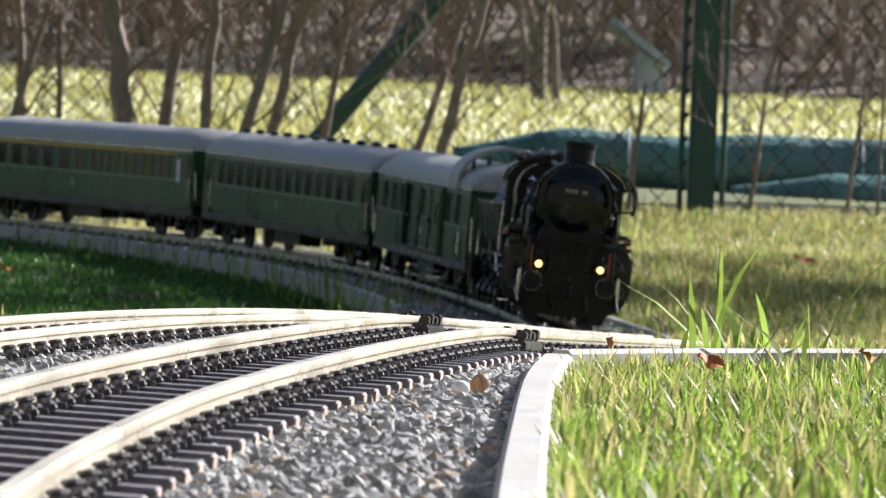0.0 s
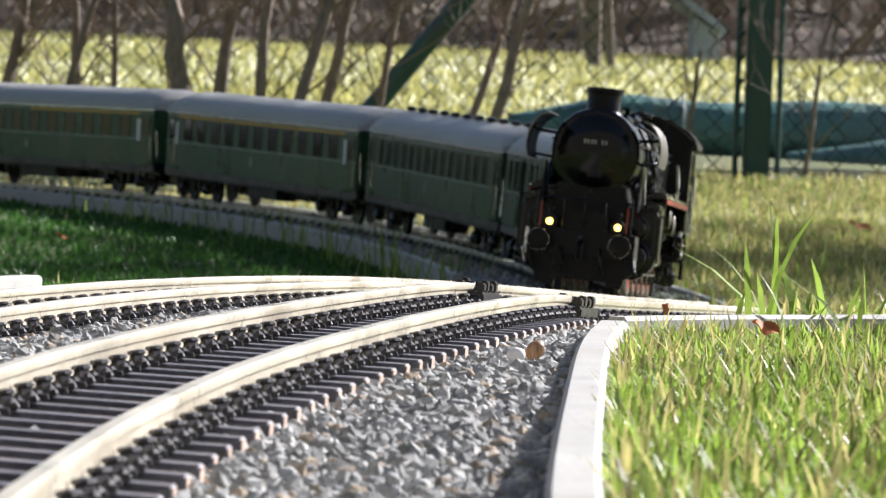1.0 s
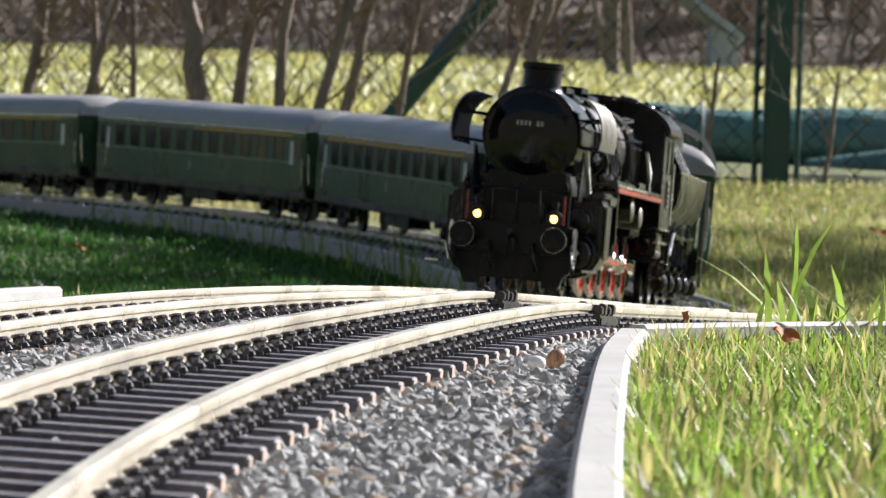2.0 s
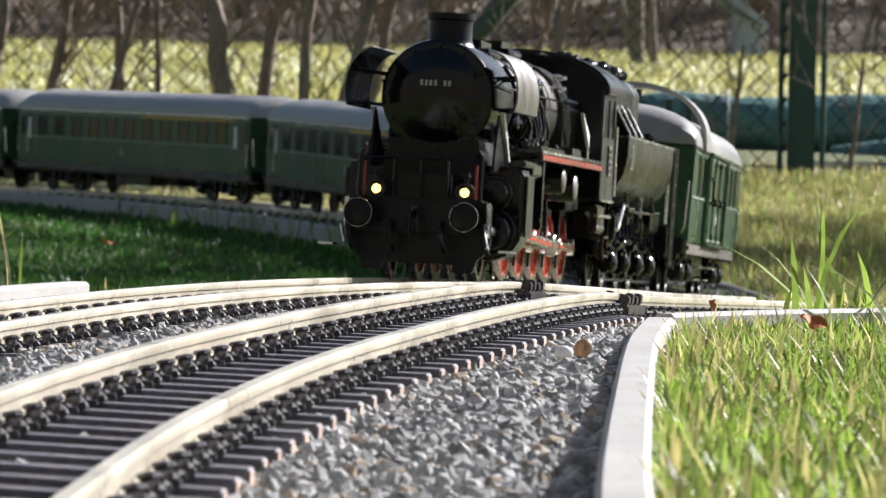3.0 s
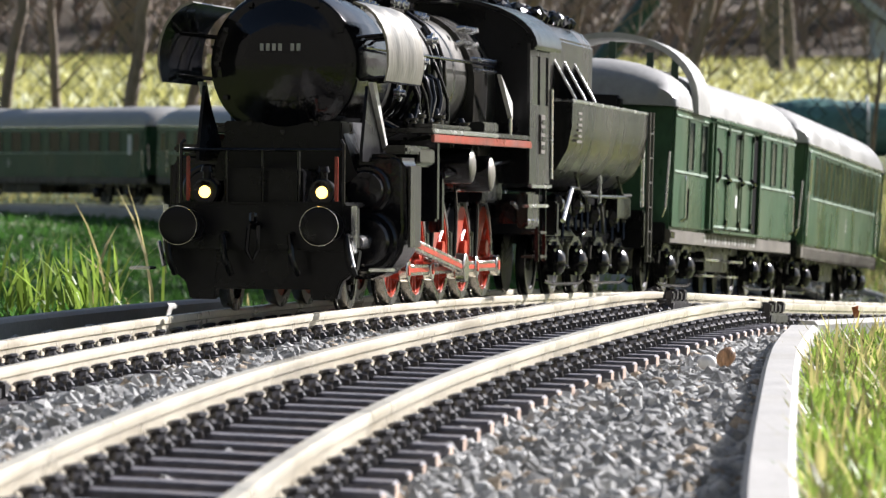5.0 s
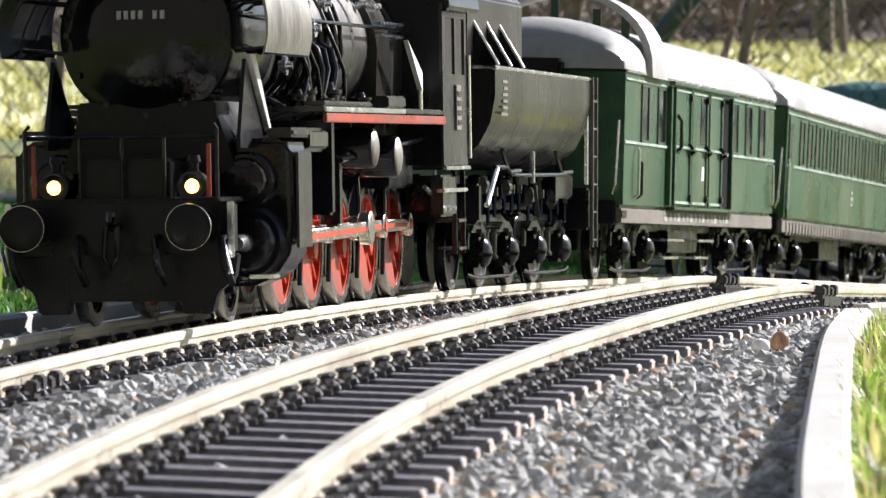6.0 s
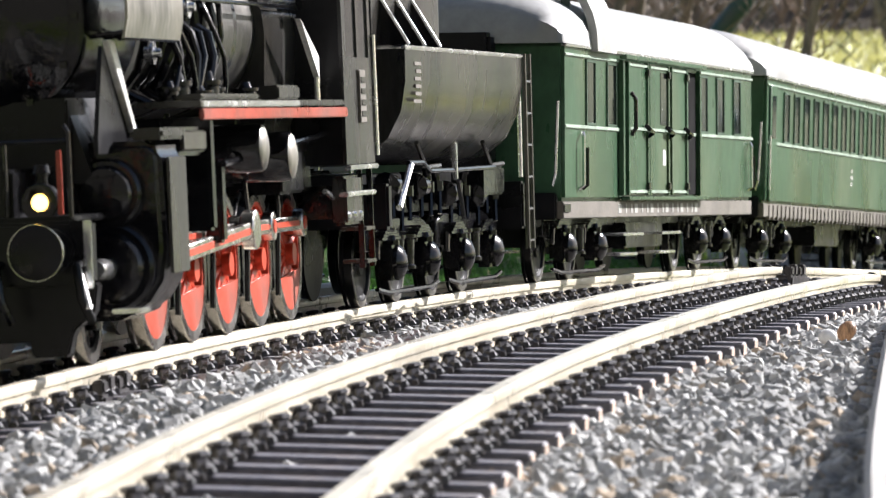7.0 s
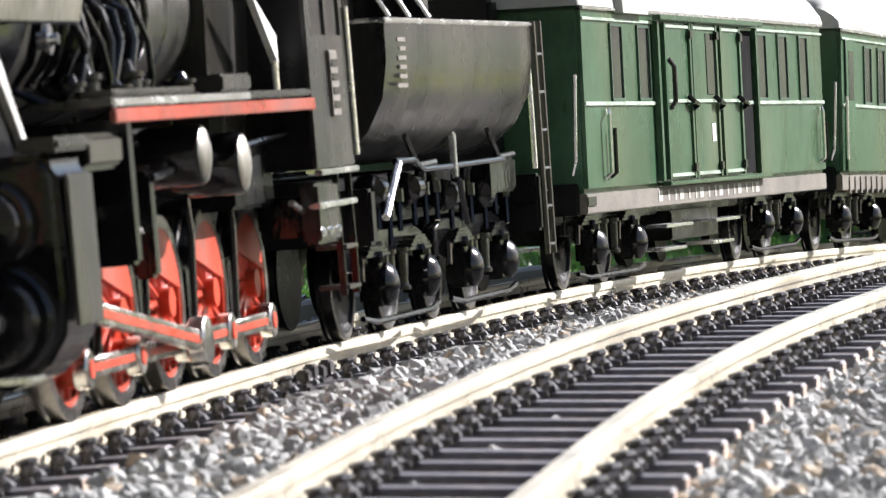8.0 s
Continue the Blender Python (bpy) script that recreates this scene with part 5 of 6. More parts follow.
def build_coach(label, h=9.6, stripe=None, vents=False, signs=True, curtains=False, narrow=False):
    C = empty("passenger_coach", label, "coach", "carriages of the train")
    body, roof = coach_shell(C, h, GREEN)
    n = 14 if narrow else 11
    span = 2 * (h - 1.55)
    for y in (-1, 1):
        for i in range(n):
            x = -h + 1.55 + span * (i + 0.5) / n
            w = 0.27 if narrow else 0.40
            window(C, x - w, x + w, 2.14, 2.92, y, curtains and i % 2 == 0)
        for x in (-h + 0.62, h - 0.62):
            bm = bmesh.new()
            box(bm, *sorted_box(x - 0.36, x + 0.36, y * 1.455, y * 1.485, 1.12, 3.02))
            bev(bm, 0.012, 1)
            d = p32("door", bm, GREEN, C)
            bm = bmesh.new()
            box(bm, *sorted_box(x - 0.2, x + 0.2, y * 1.486, y * 1.49, 2.15, 2.85))
            part("door_window", bm, WINDOW, d, "", K, 0)
            pipe("grab_rail", CHROME, C, [(x + 0.45, y * 1.5, 1.3), (x + 0.45, y * 1.5, 2.2)], 0.02, 6)
        if stripe:
            solid("class_stripe", YELLOW, C, [sorted_box(stripe[0], stripe[1], y * 1.476, y * 1.482, 2.97, 3.05)], 0, "yellow first-class stripe")
        if signs:
            for x in (-h + 1.15, h - 1.15):
                solid("white_board", WHITE, C, [sorted_box(x - 0.13, x + 0.13, y * 1.46, y * 1.478, 2.0, 2.8)], 0, "narrow white sign board")
        bm = bmesh.new()
        for z, w in ((1.52, 0.1), (1.64, 0.16), (1.76, 0.08)):
            box(bm, *sorted_box(-0.6 - w, -0.6 + w, y * 1.452, y * 1.456, z, z + 0.07))
        p32("emblem_bars", bm, LETTER, C, "pale plain bars", 0)
        bm = bmesh.new()
        for x in np.arange(-h + 0.3, h - 0.3, 0.45):
            box(bm, *sorted_box(x, x + 0.1, y * 1.40, y * 1.46, 0.82, 1.06))
        tagged(p32("bracket_strip", bm, SOLEBAR, C, "", 0), kind="stuff")
    if vents:
        for i in range(11):
            x = -h + 1.3 + (2 * h - 2.6) * i / 10
            bm = bmesh.new()
            lathe(bm, (x, -0.42, 3.84), (x, -0.42, 4.10), [(0, 0.09), (0.4, 0.07), (0.45, 0.17), (0.8, 0.17), (1, 0.06)], 10)
            part("ventilator", bm, BLACK, roof, "small dark roof ventilator", K)
    for x in (-7.0, 7.0):
        bogie(C, x, (-1.25, 1.25), 0.47)
    return C


van = build_van()
COACHES = [
    # middle behind the locomotive's front, thing
    (1.590, build_coach("green coach with narrow windows and a row of roof ventilators", 9.45, None, True, False, narrow=True)),
    (2.227, build_coach("green coach with a full-length yellow stripe and white boards", 9.65, (-8.4, 8.4))),
    (2.872, build_coach("green coach with a yellow stripe along half its length", 9.7, (-0.3, 8.6))),
    (3.545, build_coach("green coach with a yellow stripe at one end", 10.1, (1.0, 8.8))),
    (4.220, build_coach("green coach with red-brown curtains in its windows", 10.0, None, False, False, True)),
    (4.872, build_coach("plain green coach with white boards at the train's end", 9.8, None, False, True))]


# ---------------------------------------------------------------- how the train runs
RUN = np.array([(0.0, 3.743), (0.5, 3.563), (1.0, 3.379), (1.5, 3.184), (2.0, 2.983), (2.5, 2.778), (3.0, 2.579), (3.5, 2.391), (4.0, 2.225), (4.5, 2.077), (5.0, 1.917), (5.5, 1.764),
                (6.0, 1.612), (6.5, 1.468), (7.0, 1.316), (7.5, 1.158), (8.0, 0.979)])


def front_at(t):
    return at_y(MAIN, float(np.interp(t, RUN[:, 0], RUN[:, 1])))


def ride(t, lead, trail, back):
    """Pose of a vehicle whose pivots stand lead and trail metres behind the train's front; its origin lies 'back' behind it."""
    f = front_at(t)
    A, B = on(MAIN, f + lead), on(MAIN, f + trail)
    a, b = A.translation, B.translation
    fw = (a - b).normalized()
    up = (A.to_3x3().col[2] + B.to_3x3().col[2]).normalized()
    lf = up.cross(fw).normalized()
    up = fw.cross(lf)
    o = a + fw * (lead - back)
    return Matrix(((fw.x, lf.x, up.x, o.x), (fw.y, lf.y, up.y, o.y), (fw.z, lf.z, up.z, o.z), (0, 0, 0, 1)))


def motions():
    ts = [i * 0.25 for i in range(33)]
    walk(loco, [(t, ride(t, 2.25 * K, 11.45 * K, 0)) for t in ts])
    walk(tender, [(t, ride(t, 16.4 * K, 20.4 * K, (T0 - 0.08) * K)) for t in ts])
    walk(van, [(t, ride(t, 1.017 - 0.166, 1.017 + 0.166, 1.017)) for t in ts])
    for c, ob in COACHES:
        walk(ob, [(t, ride(t, c - 0.219, c + 0.219, c)) for t in ts])
    # wheels and rods: a row every second frame
    fine = [2 * i / 30 for i in range(121)]
    f0 = front_at(0)
    gone = {t: f0 - front_at(t) for t in fine}
    for w, s, y, r, quarter in moving["driver"] + moving["lead"]:
        walk(w, [(t, Matrix.Translation((-s * K, y * K, r * K)) @ Matrix.Rotation(gone[t] / (r * K) + radians(quarter + 73), 4, "Y")) for t in fine])
    R = 0.33
    for rod, y, quarter in moving["coupling"]:
        rows = []
        for t in fine:
            a = gone[t] / (0.70 * K) + radians(quarter + 73)
            rows.append((t, Matrix.Translation((R * math.sin(a) * K, y * K, (0.70 + R * math.cos(a)) * K))))
        walk(rod, rows)
    for rod, head, y, ln, quarter in moving["connecting"]:
        rows, heads = [], []
        for t in fine:
            a = gone[t] / (0.70 * K) + radians(quarter + 73)
            cx, cz = -8.15 + R * math.sin(a), 0.70 + R * math.cos(a)
            hz = 0.85
            hx = cx + math.sqrt(ln * ln - (cz - hz) ** 2)
            tilt = math.asin((hz - cz) / ln)
            rows.append((t, Matrix.Translation((hx * K, y * K, hz * K)) @ Matrix.Rotation(-tilt, 4, "Y")))
            heads.append((t, Matrix.Translation((hx * K, y * K * 0.98, hz * K))))
        walk(rod, rows)
        walk(head, heads)


# ---------------------------------------------------------------- fence and what grows by it
FY = 7.7


def fence():
    F = empty("garden_fence", "dark green chain-link garden fence with box post and slanting brace", "fence")
    bm = bmesh.new()
    box(bm, 0.366, 0.406, FY - 0.02, FY + 0.02, 0.05 + ZC, 1.35 + ZC)
    bev(bm, 0.004)
    part("post", bm, POST, F)
    for x, r in ((0.354, 0.0045), (0.418, 0.0045)):
        bm = bmesh.new()
        tube(bm, [(x, FY - 0.012, 0.06 + ZC), (x, FY - 0.012, 1.3 + ZC)], r, 8)
        part("tension_rod", bm, POST, F)
    for z in np.arange(0.10, 1.25, 0.036):
        bm = bmesh.new()
        tube(bm, [(0.351, FY - 0.02, z + ZC), (0.362, FY - 0.02, z + 0.012 + ZC)], 0.0035, 6)
        part("wire_tie", bm, WIRE, F)
    bm = bmesh.new()
    tube(bm, [(-0.27, FY - 0.03, 0.06 + ZC), (0.383, FY - 0.03, 0.90 + ZC)], 0.0155, 12)
    part("brace", bm, POST, F)
    for x in (-2.1, 2.6):
        bm = bmesh.new()
        tube(bm, [(x, FY, 0.03 + ZC), (x, FY, 1.3 + ZC)], 0.019, 10)
        part("post", bm, POST, F)
    # woven mesh: zig-zag wires side by side
    V, Fc = [], []
    pitch, half = 0.062, 0.031
    top = 1.0
    for i in range(int(3.2 / pitch)):
        x0 = -1.6 + i * pitch
        for s in (-1, 1):
            prev = None
            for k in range(int(top / half) + 1):
                x = x0 + (half * 0.5) * (1 if k % 2 else -1) * s + 0.003 * noise.noise((x0 * 3, k * 0.2, s))
                z = 0.075 + k * half + ZC
                y = FY + 0.0025 * s * (1 if k % 2 else -1)
                j = len(V)
                r = 0.0013
                V += [(x - r, y, z), (x + r, y, z), (x, y + r * 1.6, z)]
                if prev is not None:
                    for a in range(3):
                        b = (a + 1) % 3
                        Fc.append((prev + a, prev + b, j + b, j + a))
                prev = j
    m = raw("wire_mesh", V, Fc, WIRE)
    m.parent = F
    tagged(m, "thin dark green woven wire", kind="stuff")
    for z in (0.08, 0.55):
        bm = bmesh.new()
        tube(bm, [(-2.1, FY, z + ZC), (0.36, FY, z + ZC)], 0.0016, 5)
        part("line_wire", bm, WIRE, F)


fence()


def twig_set(V, F, p, d, ln, r, rnd, depth):
    """A branch as a bent triangular stick that forks into thinner ones."""
    pts, q, dd = [], Vector(p), Vector(d).normalized()
    n = 4
    for i in range(n + 1):
        pts.append(q.copy())
        dd = (dd + Vector((rnd.uniform(-1, 1), rnd.uniform(-1, 1), rnd.uniform(-0.6, 0.9))) * 0.22).normalized()
        q = q + dd * ln / n
    prev = None
    for i, c in enumerate(pts):
        rr = r * (1 - 0.65 * i / n)
        k = len(V)
        for a in (0, 2.09, 4.19):
            V.append((c.x + rr * math.cos(a), c.y + rr * math.sin(a), c.z))
        if prev is not None:
            for a in range(3):
                b = (a + 1) % 3
                F.append((prev + a, prev + b, k + b, k + a))
        prev = k
    if depth:
        for _ in range(rnd.randint(2, 4)):
            i = rnd.randint(1, n)
            side = Vector((rnd.uniform(-1, 1), rnd.uniform(-0.5, 0.5), rnd.uniform(0.0, 1.0)))
            twig_set(V, F, pts[i], (dd + side * 1.2), ln * rnd.uniform(0.4, 0.75), r * 0.55, rnd, depth - 1)


def shrub(base, top, r, seed, twigs=8, label="bare leaning shrub stem with thin twigs", r_top=0.6, spread=0.5):
    """One bare stem with its branches."""
    S = empty("shrub", label, "shrub", "bare shrubs along the fence")
    rnd = random.Random(seed)
    a, b = Vector(base), Vector(top)
    pts = [a.lerp(b, f) + Vector((rnd.uniform(-1, 1), rnd.uniform(-1, 1), 0)) * r * 0.3 * (0 < f < 1) for f in np.linspace(0, 1, 9)]
    bm = bmesh.new()
    tube(bm, pts, r, 10, r * r_top)
    for v in bm.verts:
        v.co += Vector((noise.noise(v.co * 60), noise.noise(v.co * 60 + Vector((5, 0, 0))), 0)) * r * 0.14
    part("stem", bm, BARK, S)
    V, F = [], []
    for i in range(twigs):
        f = rnd.uniform(0.15, 0.9)
        p = a.lerp(b, f)
        d = (b - a).normalized() + Vector((rnd.choice((-1, 1)) * rnd.uniform(0.4, 1.4), rnd.uniform(-0.4, 0.4), rnd.uniform(-0.3, 0.5)))
        twig_set(V, F, p, d, spread * rnd.uniform(0.25, 0.7), r * rnd.uniform(0.10, 0.28) + 0.0010, rnd, 2)
    t = raw("twig_growth", V, F, TWIG)
    t.parent = S
    tagged(t, "thin tangled brown twigs", kind="stuff")


def at(b, e, y):
    """Plan helper: sideways and upward slope from the eye, at distance y."""
    return (b * y, y, e * y + ZC)


SHRUBS = [
    # sideways slope low, upward low, sideways high, upward high, distance, radius
    (-0.0625, 0.0100, -0.0680, 0.0600, 7.3000, 0.0165), (-0.0570, 0.0100, -0.0515, 0.0620, 7.3500, 0.0110), (-0.0765, 0.0100, -0.0770, 0.0600, 7.4500, 0.0055),
    (-0.0890, 0.0100, -0.0750, 0.0600, 7.4000, 0.0070), (-0.0480, 0.0100, -0.0460, 0.0620, 7.3000, 0.0090), (-0.0420, 0.0120, -0.0290, 0.0620, 7.2500, 0.0095),
    (-0.0365, 0.0120, -0.0260, 0.0620, 7.3000, 0.0090), (-0.0255, 0.0120, -0.0195, 0.0500, 7.4000, 0.0060), (-0.0075, 0.0140, 0.0060, 0.0580, 7.2500, 0.0065),
    (-0.0020, 0.0140, 0.0085, 0.0600, 7.2000, 0.0092), (-0.0655, 0.0100, -0.0635, 0.0400, 7.4000, 0.0040), (-0.0990, 0.0100, -0.0920, 0.0600, 7.5000, 0.0100),
    (-0.1120, 0.0100, -0.1040, 0.0600, 7.4000, 0.0120), (-0.1240, 0.0100, -0.1260, 0.0600, 7.5000, 0.0080), (-0.1370, 0.0100, -0.1280, 0.0600, 7.4000, 0.0100), (-0.0830, 0.0100, -0.0860, 0.0580, 7.5000, 0.0080),
    (0.0360, 0.0090, 0.0385, 0.0340, 7.6000, 0.0045), (0.0600, 0.0100, 0.0620, 0.0320, 7.6000, 0.0045), (0.0790, 0.0100, 0.0820, 0.0400, 7.9000, 0.0040), (0.0850, 0.0100, 0.0855, 0.0500, 7.6000, 0.0030)]
for i, (b0, e0, b1, e1, y, r) in enumerate(SHRUBS):
    tw = (9 if b0 < 0 else 5)
    shrub(at(b0, e0, y), at(b1, e1, y), r, 40 + i, tw, "bare grey-brown leaning shrub stem beside the fence" if b0 < 0 else "short cut-back shrub stump with dry shoots", 0.62, 0.42)


# ---------------------------------------------------------------- covered rolls behind the fence
def tarp_roll(name, x0, x1, y, z, ry, rz, seed, label):
    bm = bmesh.new()
    n, k = 60, 16
    rings = []
    for i in range(n + 1):
        x = x0 + (x1 - x0) * i / n
        endf = min(1, 0.35 + 6 * min(i, n - i) / n)
        ring = []
        for j in range(k):
            a = 2 * math.pi * j / k
            s = 1 + 0.16 * noise.noise((x * 6, math.cos(a) * 1.5 + seed, math.sin(a) * 1.5)) + 0.07 * noise.noise((x * 25, a * 2, seed))
            ring.append(bm.verts.new((x, y + ry * math.cos(a) * s * endf, z + max(-rz * 0.75, rz * math.sin(a) * s * endf))))
        rings.append(ring)
    for q, r in zip(rings, rings[1:]):
        for j in range(k):
            bm.faces.new((q[j], q[(j + 1) % k], r[(j + 1) % k], r[j]))
    bm.faces.new(rings[0]); bm.faces.new(rings[-1])
    T = tagged(part(name, bm, TARP, smooth=80), label, "tarpaulin")
    for i in (0.18, 0.42, 0.66, 0.88):
        x = x0 + (x1 - x0) * i
        bm = bmesh.new()
        tube(bm, [(x, y + ry * 1.12 * math.cos(a), z + max(-rz * 0.75, rz * 1.12 * math.sin(a))) for a in np.linspace(0, 2 * math.pi, 15)], 0.0025, 6)
        part("tie_cord", bm, SLAB, T, "pale tie cord")
    return T


tarp_roll("tarpaulin_roll", 0.01, 1.6, 8.35, 0.150 + ZC, 0.07, 0.055, 1, "long dark green tarpaulin roll lying behind the fence")
tarp_roll("tarpaulin_roll", 0.46, 1.9, 8.22, 0.108 + ZC, 0.06, 0.036, 4, "lower blue-green tarpaulin roll beside the fence")
bm = bmesh.new()
box(bm, 0.40, 2.2, 7.95, 8.12, 0.075 + ZC, 0.093 + ZC)
bev(bm, 0.004)
tagged(part("paving_edge", bm, SLAB), "pale stone edging strip before the tarpaulin", "paving", "", "structure")


# ---------------------------------------------------------------- far lawn, hedge and trees
def far_lawn(rnd):
    y = 8.7 + (29.5 - 8.7) * rnd.random() ** 1.2
    return (rnd.uniform(-0.21, 0.13) * y, y, ground_z(0, y) - 0.01)


def flower_rows(rnd):
    y = 9.2 + (25 - 9.2) * rnd.random() ** 1.3
    x = rnd.uniform(-0.21, 0.13) * y
    if noise.noise((x * 0.9, y * 0.55, 3)) < -0.05:
        return None
    return (x, y, ground_z(0, y) - 0.005)


blades("far_lawn_grass", 60000, far_lawn, 0.05, 0.007, TUFT, 21, "sunlit yellow-green lawn grass beyond the fence", 1.0)
blades("pale_blossom_tufts", 16000, flower_rows, 0.045, 0.011, PALE, 22, "pale glinting tufts scattered over the far lawn", 1.2)


def bank():
    """Rough wooded bank behind the far lawn."""
    V, F = [], []
    xs, ys = np.linspace(-40, 40, 161), np.linspace(28.5, 60, 26)
    for y in ys:
        for x in xs:
            q = (y - 28.5)
            V.append((x, y, ground_z(0, 29) - 0.05 + 0.16 * q + 0.25 * min(1, q / 3) * noise.noise((x * 0.5, y * 0.4, 7)) + 0.12 * noise.noise((x * 1.7, y * 1.2, 2)) * min(1, q / 2)))
    n = len(xs)
    for j in range(len(ys) - 1):
        for i in range(n - 1):
            F.append((j * n + i, j * n + i + 1, (j + 1) * n + i + 1, (j + 1) * n + i))
    return raw("wooded_bank", V, F, EARTH, "dark leaf-strewn bank under bare trees", "bank", "structure", True)


bank()


def thicket(seed, count, y0, y1, h, r, mats, label):
    rnd = random.Random(seed)
    V, F = [], []
    for _ in range(count):
        y = rnd.uniform(y0, y1)
        x = rnd.uniform(-0.21, 0.13) * y
        z = ground_z(0, 29) + max(0, y - 28.5) * 0.16 - 0.1
        twig_set(V, F, (x, y, z), (rnd.uniform(-0.7, 0.7), rnd.uniform(-0.2, 0.2), 1), h * rnd.uniform(0.5, 1.2), r * rnd.uniform(0.5, 1.5), rnd, 2)
    return raw("bare_thicket", V, F, mats, label, "thicket", "stuff")


thicket(31, 420, 28.0, 31.5, 0.9, 0.018, TWIG, "tangled bare brown thicket at the lawn's far edge")
thicket(32, 260, 31.0, 40.0, 1.8, 0.035, BARK, "dense bare saplings on the dark bank")


def bare_tree(x, y, h, r, seed):
    T = empty("tree", "bare multi-stemmed tree at the lawn's far edge", "tree", "bare trees beyond the lawn")
    rnd = random.Random(seed)
    z = ground_z(0, y) + max(0, y - 28.5) * 0.12
    bm = bmesh.new()
    for k in range(rnd.randint(2, 3)):
        dx = rnd.uniform(-0.35, 0.35)
        tube(bm, [(x, y, z - 0.05), (x + dx * 0.25 * h, y, z + 0.3 * h), (x + dx * 0.55 * h + rnd.uniform(-0.1, 0.1), y, z + 0.65 * h), (x + dx * h, y, z + h)], r * rnd.uniform(0.6, 1), 8, r * 0.3)
    part("trunk", bm, BARK, T)
    V, F = [], []
    for _ in range(26):
        f = rnd.uniform(0.25, 0.95)
        twig_set(V, F, (x + rnd.uniform(-0.3, 0.3) * f * h, y, z + f * h), (rnd.uniform(-1, 1), rnd.uniform(-0.4, 0.4), rnd.uniform(0.1, 1)), h * rnd.uniform(0.2, 0.4), r * 0.16, rnd, 2)
    t = raw("crown", V, F, TWIG)
    t.parent = T
    tagged(t, "bare fine twigs", kind="stuff")


for i, (b, y, h, r) in enumerate(((0.0180, 20.5, 1.2, 0.022), (0.0215, 21.0, 1.1, 0.018), (-0.02, 29, 2.2, 0.05), (-0.06, 30, 2.4, 0.06), (-0.11, 29, 2.2, 0.06), (0.055, 31, 2.4, 0.05), (0.09, 30, 2.2, 0.04), (-0.15, 30, 2.5, 0.06), (0.0, 33, 3, 0.06))):
    bare_tree(b * y, y, h, r, 60 + i)
bm = bmesh.new()
prism(bm, [(0.84, 1.27), (1.16, 1.04), (1.14, 1.01), (0.82, 1.24)], "y", 26.5, 27.4)
prism(bm, [(0.98, 1.10), (1.12, 1.02), (1.12, 0.74), (0.98, 0.74)], "y", 26.6, 27.3)
tagged(part("cold_frame", bm, SHED, m=Matrix.Translation((0, 0, ZC - 0.02))), "grey slanting cold-frame cover on the far lawn", "cold frame")


# ---------------------------------------------------------------- unseen evergreen, added to cast the shade over the lawn
def evergreen(x, y, h, r, seed):
    T = empty("added_shade_tree", "dense dark evergreen tree out of view, added to shade the lawn", "tree")
    rnd = random.Random(seed)
    z = ground_z(x, y)
    bm = bmesh.new()
    tube(bm, [(x, y, z - 0.05), (x + 0.02, y, z + 0.3 * h), (x - 0.02, y, z + 0.6 * h), (x, y, z + 0.97 * h)], 0.075, 10, 0.012)
    part("trunk", bm, BARK, T)
    V, F = [], []
    zc, rz = z + h * 0.74, h * 0.25
    for _ in range(480):
        a, q, w = rnd.uniform(0, 2 * math.pi), math.sqrt(rnd.random()), rnd.uniform(-1, 1)
        rr = r * q * math.sqrt(1 - 0.8 * w * w) * rnd.uniform(0.8, 1.12)
        c = Vector((x + rr * math.cos(a), y + rr * math.sin(a), zc + rz * w))
        if rnd.random() < 0.12:
            bm = bmesh.new()
            tube(bm, [(x, y, c.z - 0.2), ((x + c.x) / 2, (y + c.y) / 2, c.z - 0.03), c], 0.016, 6, 0.004)
            part("limb", bm, BARK, T)
        for _ in range(36):
            p = c + Vector((rnd.gauss(0, 0.085), rnd.gauss(0, 0.085), rnd.gauss(0, 0.05)))
            d = Vector((rnd.uniform(-1, 1), rnd.uniform(-1, 1), rnd.uniform(-0.5, 0.3))).normalized()
            n = d.orthogonal().normalized() * 0.011
            k = len(V)
            V += [tuple(p - d * 0.03), tuple(p + n), tuple(p + d * 0.03), tuple(p - n)]
            F.append((k, k + 1, k + 2, k + 3))
    c = raw("crown", V, F, NEEDLE)
    c.parent = T
    tagged(c, "dark green small leaves in uneven clumps", kind="stuff")


evergreen(2.78, 7.45, 3.5, 1.22, 91)


# ---------------------------------------------------------------- small things on the ground
def tuft(x, y, n, h, seed, material, w=0.0011, spread=0.02):
    rnd = random.Random(seed)
    return blades("grass_tuft", n, lambda r: (x + r.gauss(0, spread), y + r.gauss(0, spread), ground_z(x, y) - 0.004), h, w, material, seed, "long loose grass tuft by the track", 0.9, 4)


tuft(-0.30, 2.42, 90, 0.038, 71, GRASS)
tuft(-0.275, 2.46, 7, 0.058, 72, STRAW, 0.0010, 0.014)
tuft(0.112, 2.04, 9, 0.055, 73, GRASS, 0.0014, 0.006)
tuft(0.136, 2.06, 9, 0.058, 74, GRASS, 0.0014, 0.006)
tuft(0.13, 2.00, 20, 0.030, 75, GRASS, 0.0012, 0.016)
tuft(-0.045, 4.45, 14, 0.05, 76, STRAW, 0.0008, 0.03)
tuft(-0.02, 4.55, 22, 0.05, 77, GRASS, 0.0010, 0.03)
tuft(-0.12, 4.75, 16, 0.05, 78, GRASS, 0.0010, 0.04)


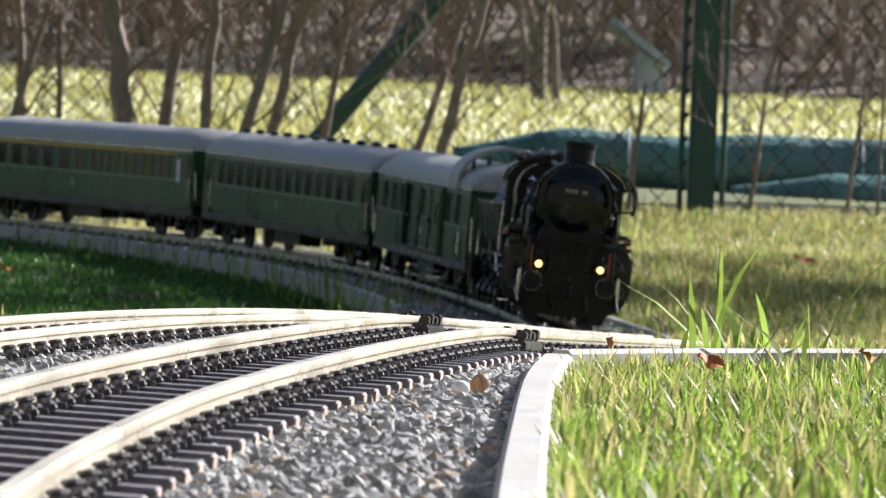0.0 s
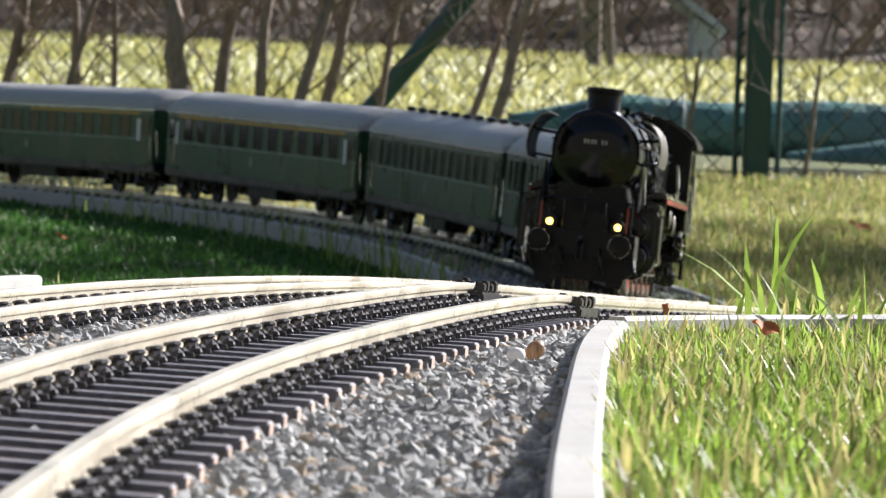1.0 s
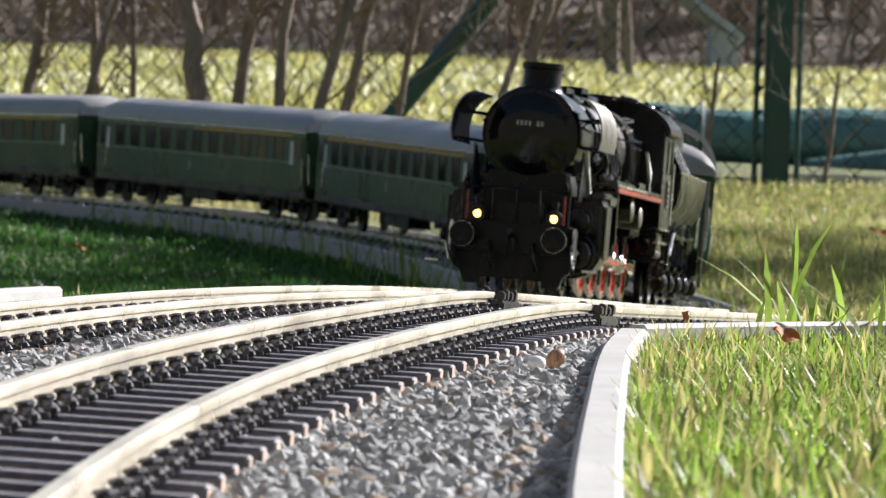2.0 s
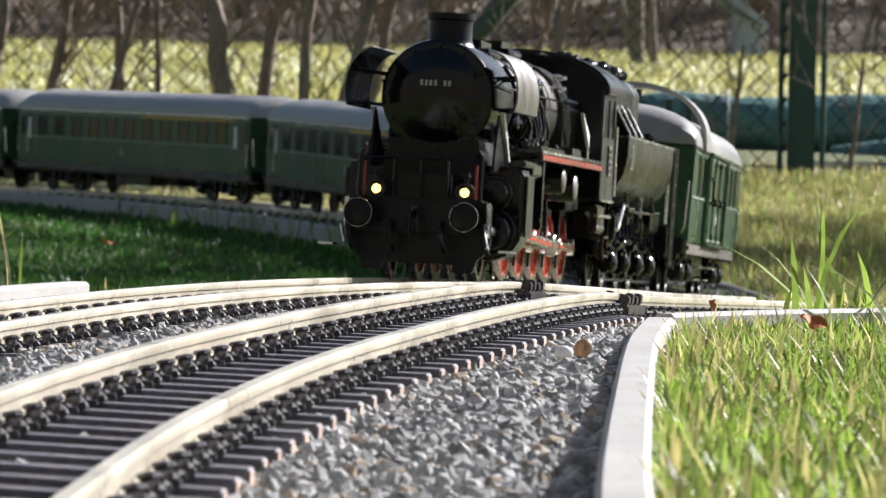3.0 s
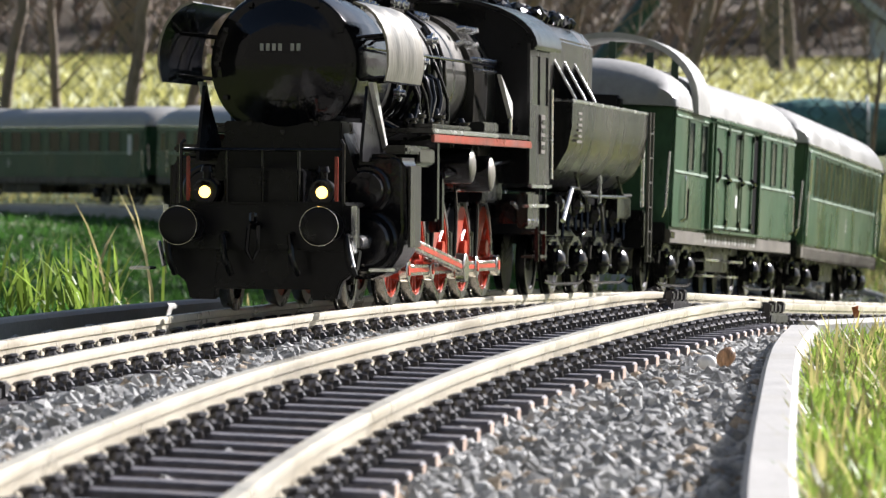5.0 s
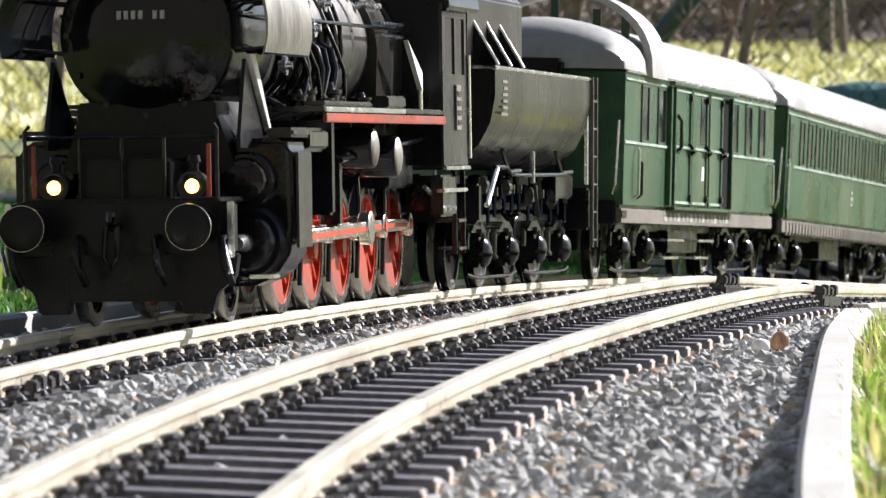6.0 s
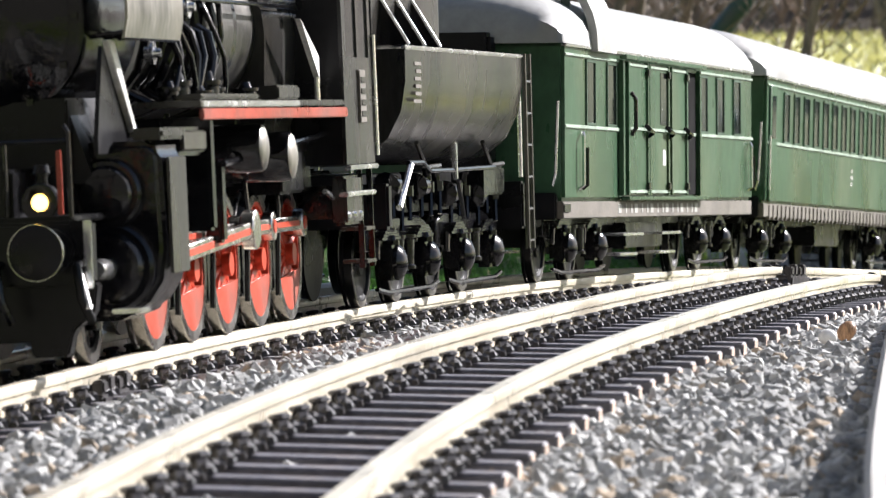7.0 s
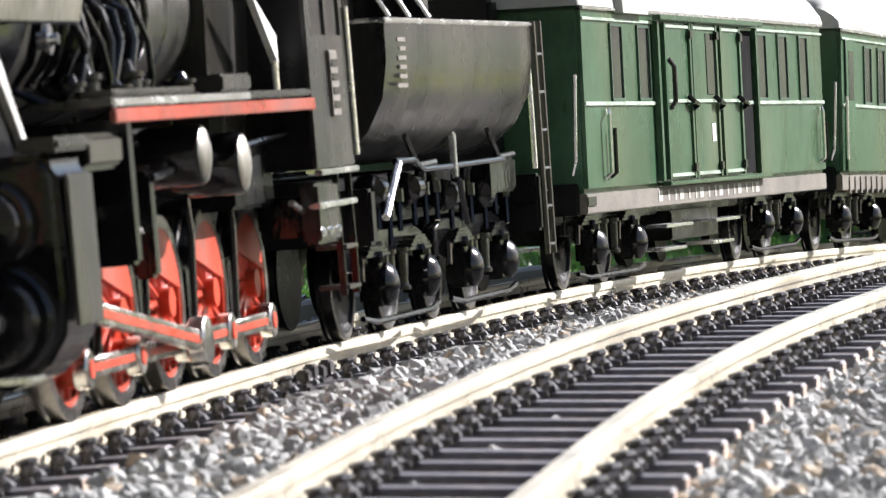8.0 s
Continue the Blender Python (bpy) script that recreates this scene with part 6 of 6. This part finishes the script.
def leaf(p, size, rot):
    bm = bmesh.new()
    n = 8
    L1 = [bm.verts.new((size * (i / n - 0.5), size * 0.28 * math.sin(math.pi * i / n) ** 0.8, size * 0.10 * math.cos(i))) for i in range(n + 1)]
    L2 = [bm.verts.new((size * (i / n - 0.5), 0, -size * 0.05)) for i in range(n + 1)]
    L3 = [bm.verts.new((size * (i / n - 0.5), -size * 0.28 * math.sin(math.pi * i / n) ** 0.8, size * 0.12 * math.sin(i * 1.3))) for i in range(n + 1)]
    for A, B in ((L1, L2), (L2, L3)):
        for i in range(n):
            try:
                bm.faces.new((A[i], A[i + 1], B[i + 1], B[i]))
            except ValueError:
                pass
    ob = part("dead_leaf", bm, LEAF, None, m=Matrix.Translation(p) @ Euler(rot).to_matrix().to_4x4())
    tagged(ob, "curled orange-brown dead leaf on the grass", "leaf", "fallen leaves")


for p, s, r in (((0.092, 1.72, -0.034 + ZC), 0.011, (0.9, 0.3, 0.4)), ((0.067, 1.95, -0.040 + ZC), 0.018, (0.3, 1.3, 0.2)), ((0.16, 1.9, -0.033 + ZC), 0.012, (0.6, 0.2, 1.2)),
                ((0.33, 3.6, -0.05 + ZC), 0.02, (0.3, 0.2, 0.4)), ((0.42, 5.9, 0.005 + ZC), 0.03, (0.4, 0.3, 0.2)), ((-0.42, 4.9, -0.035 + ZC), 0.017, (0.2, 0.3, 0.9)), ((-0.05, 1.5, -0.048 + ZC), 0.008, (0.5, 0, 2)),
                ((-0.02, 1.9, -0.041 + ZC), 0.008, (0.4, 0.3, 1)), ((0.005, 1.55, -0.052 + ZC), 0.009, (0.4, 0.1, 0.3))):
    leaf(p, s, r)
bm = bmesh.new()
bmesh.ops.create_icosphere(bm, subdivisions=2, radius=0.0032, matrix=Matrix.Translation((0.0072, 1.60, -0.0435 + ZC)) @ Matrix.Diagonal((1.0, 0.8, 0.8, 1)))
tagged(part("white_pebble", bm, PAPER), "glinting white pebble lying on the ballast", "pebble")
bm = bmesh.new()
bmesh.ops.create_icosphere(bm, subdivisions=3, radius=0.0031, matrix=Matrix.Translation((0.0132, 1.608, -0.0420 + ZC)) @ Euler((0, 0.7, 0.3)).to_matrix().to_4x4() @ Matrix.Diagonal((0.9, 0.8, 1.15, 1)))
tagged(part("snail_shell", bm, SHELL), "brown striped snail shell among the ballast", "shell")


# ---------------------------------------------------------------- unseen dark walls added around the viewer to cut sky fill and reflections
WALL = mat("dark_rendered_wall", (0.10, 0.095, 0.085), 0.9, var=0.2, scale=2, fine=30, bump=0.4, dist=0.01)
for nm, b in (("wall_south", (-7.0, 5.0, -3.3, -3.05, -0.1, 4.2)), ("wall_west", (-7.25, -7.0, -3.3, 3.0, -0.1, 4.2))):
    bm = bmesh.new()
    box(bm, *b)
    tagged(part(nm, bm, WALL, smooth=0), "plain dark wall, unseen, added to cut sky light", "wall", "", "structure")


motions()
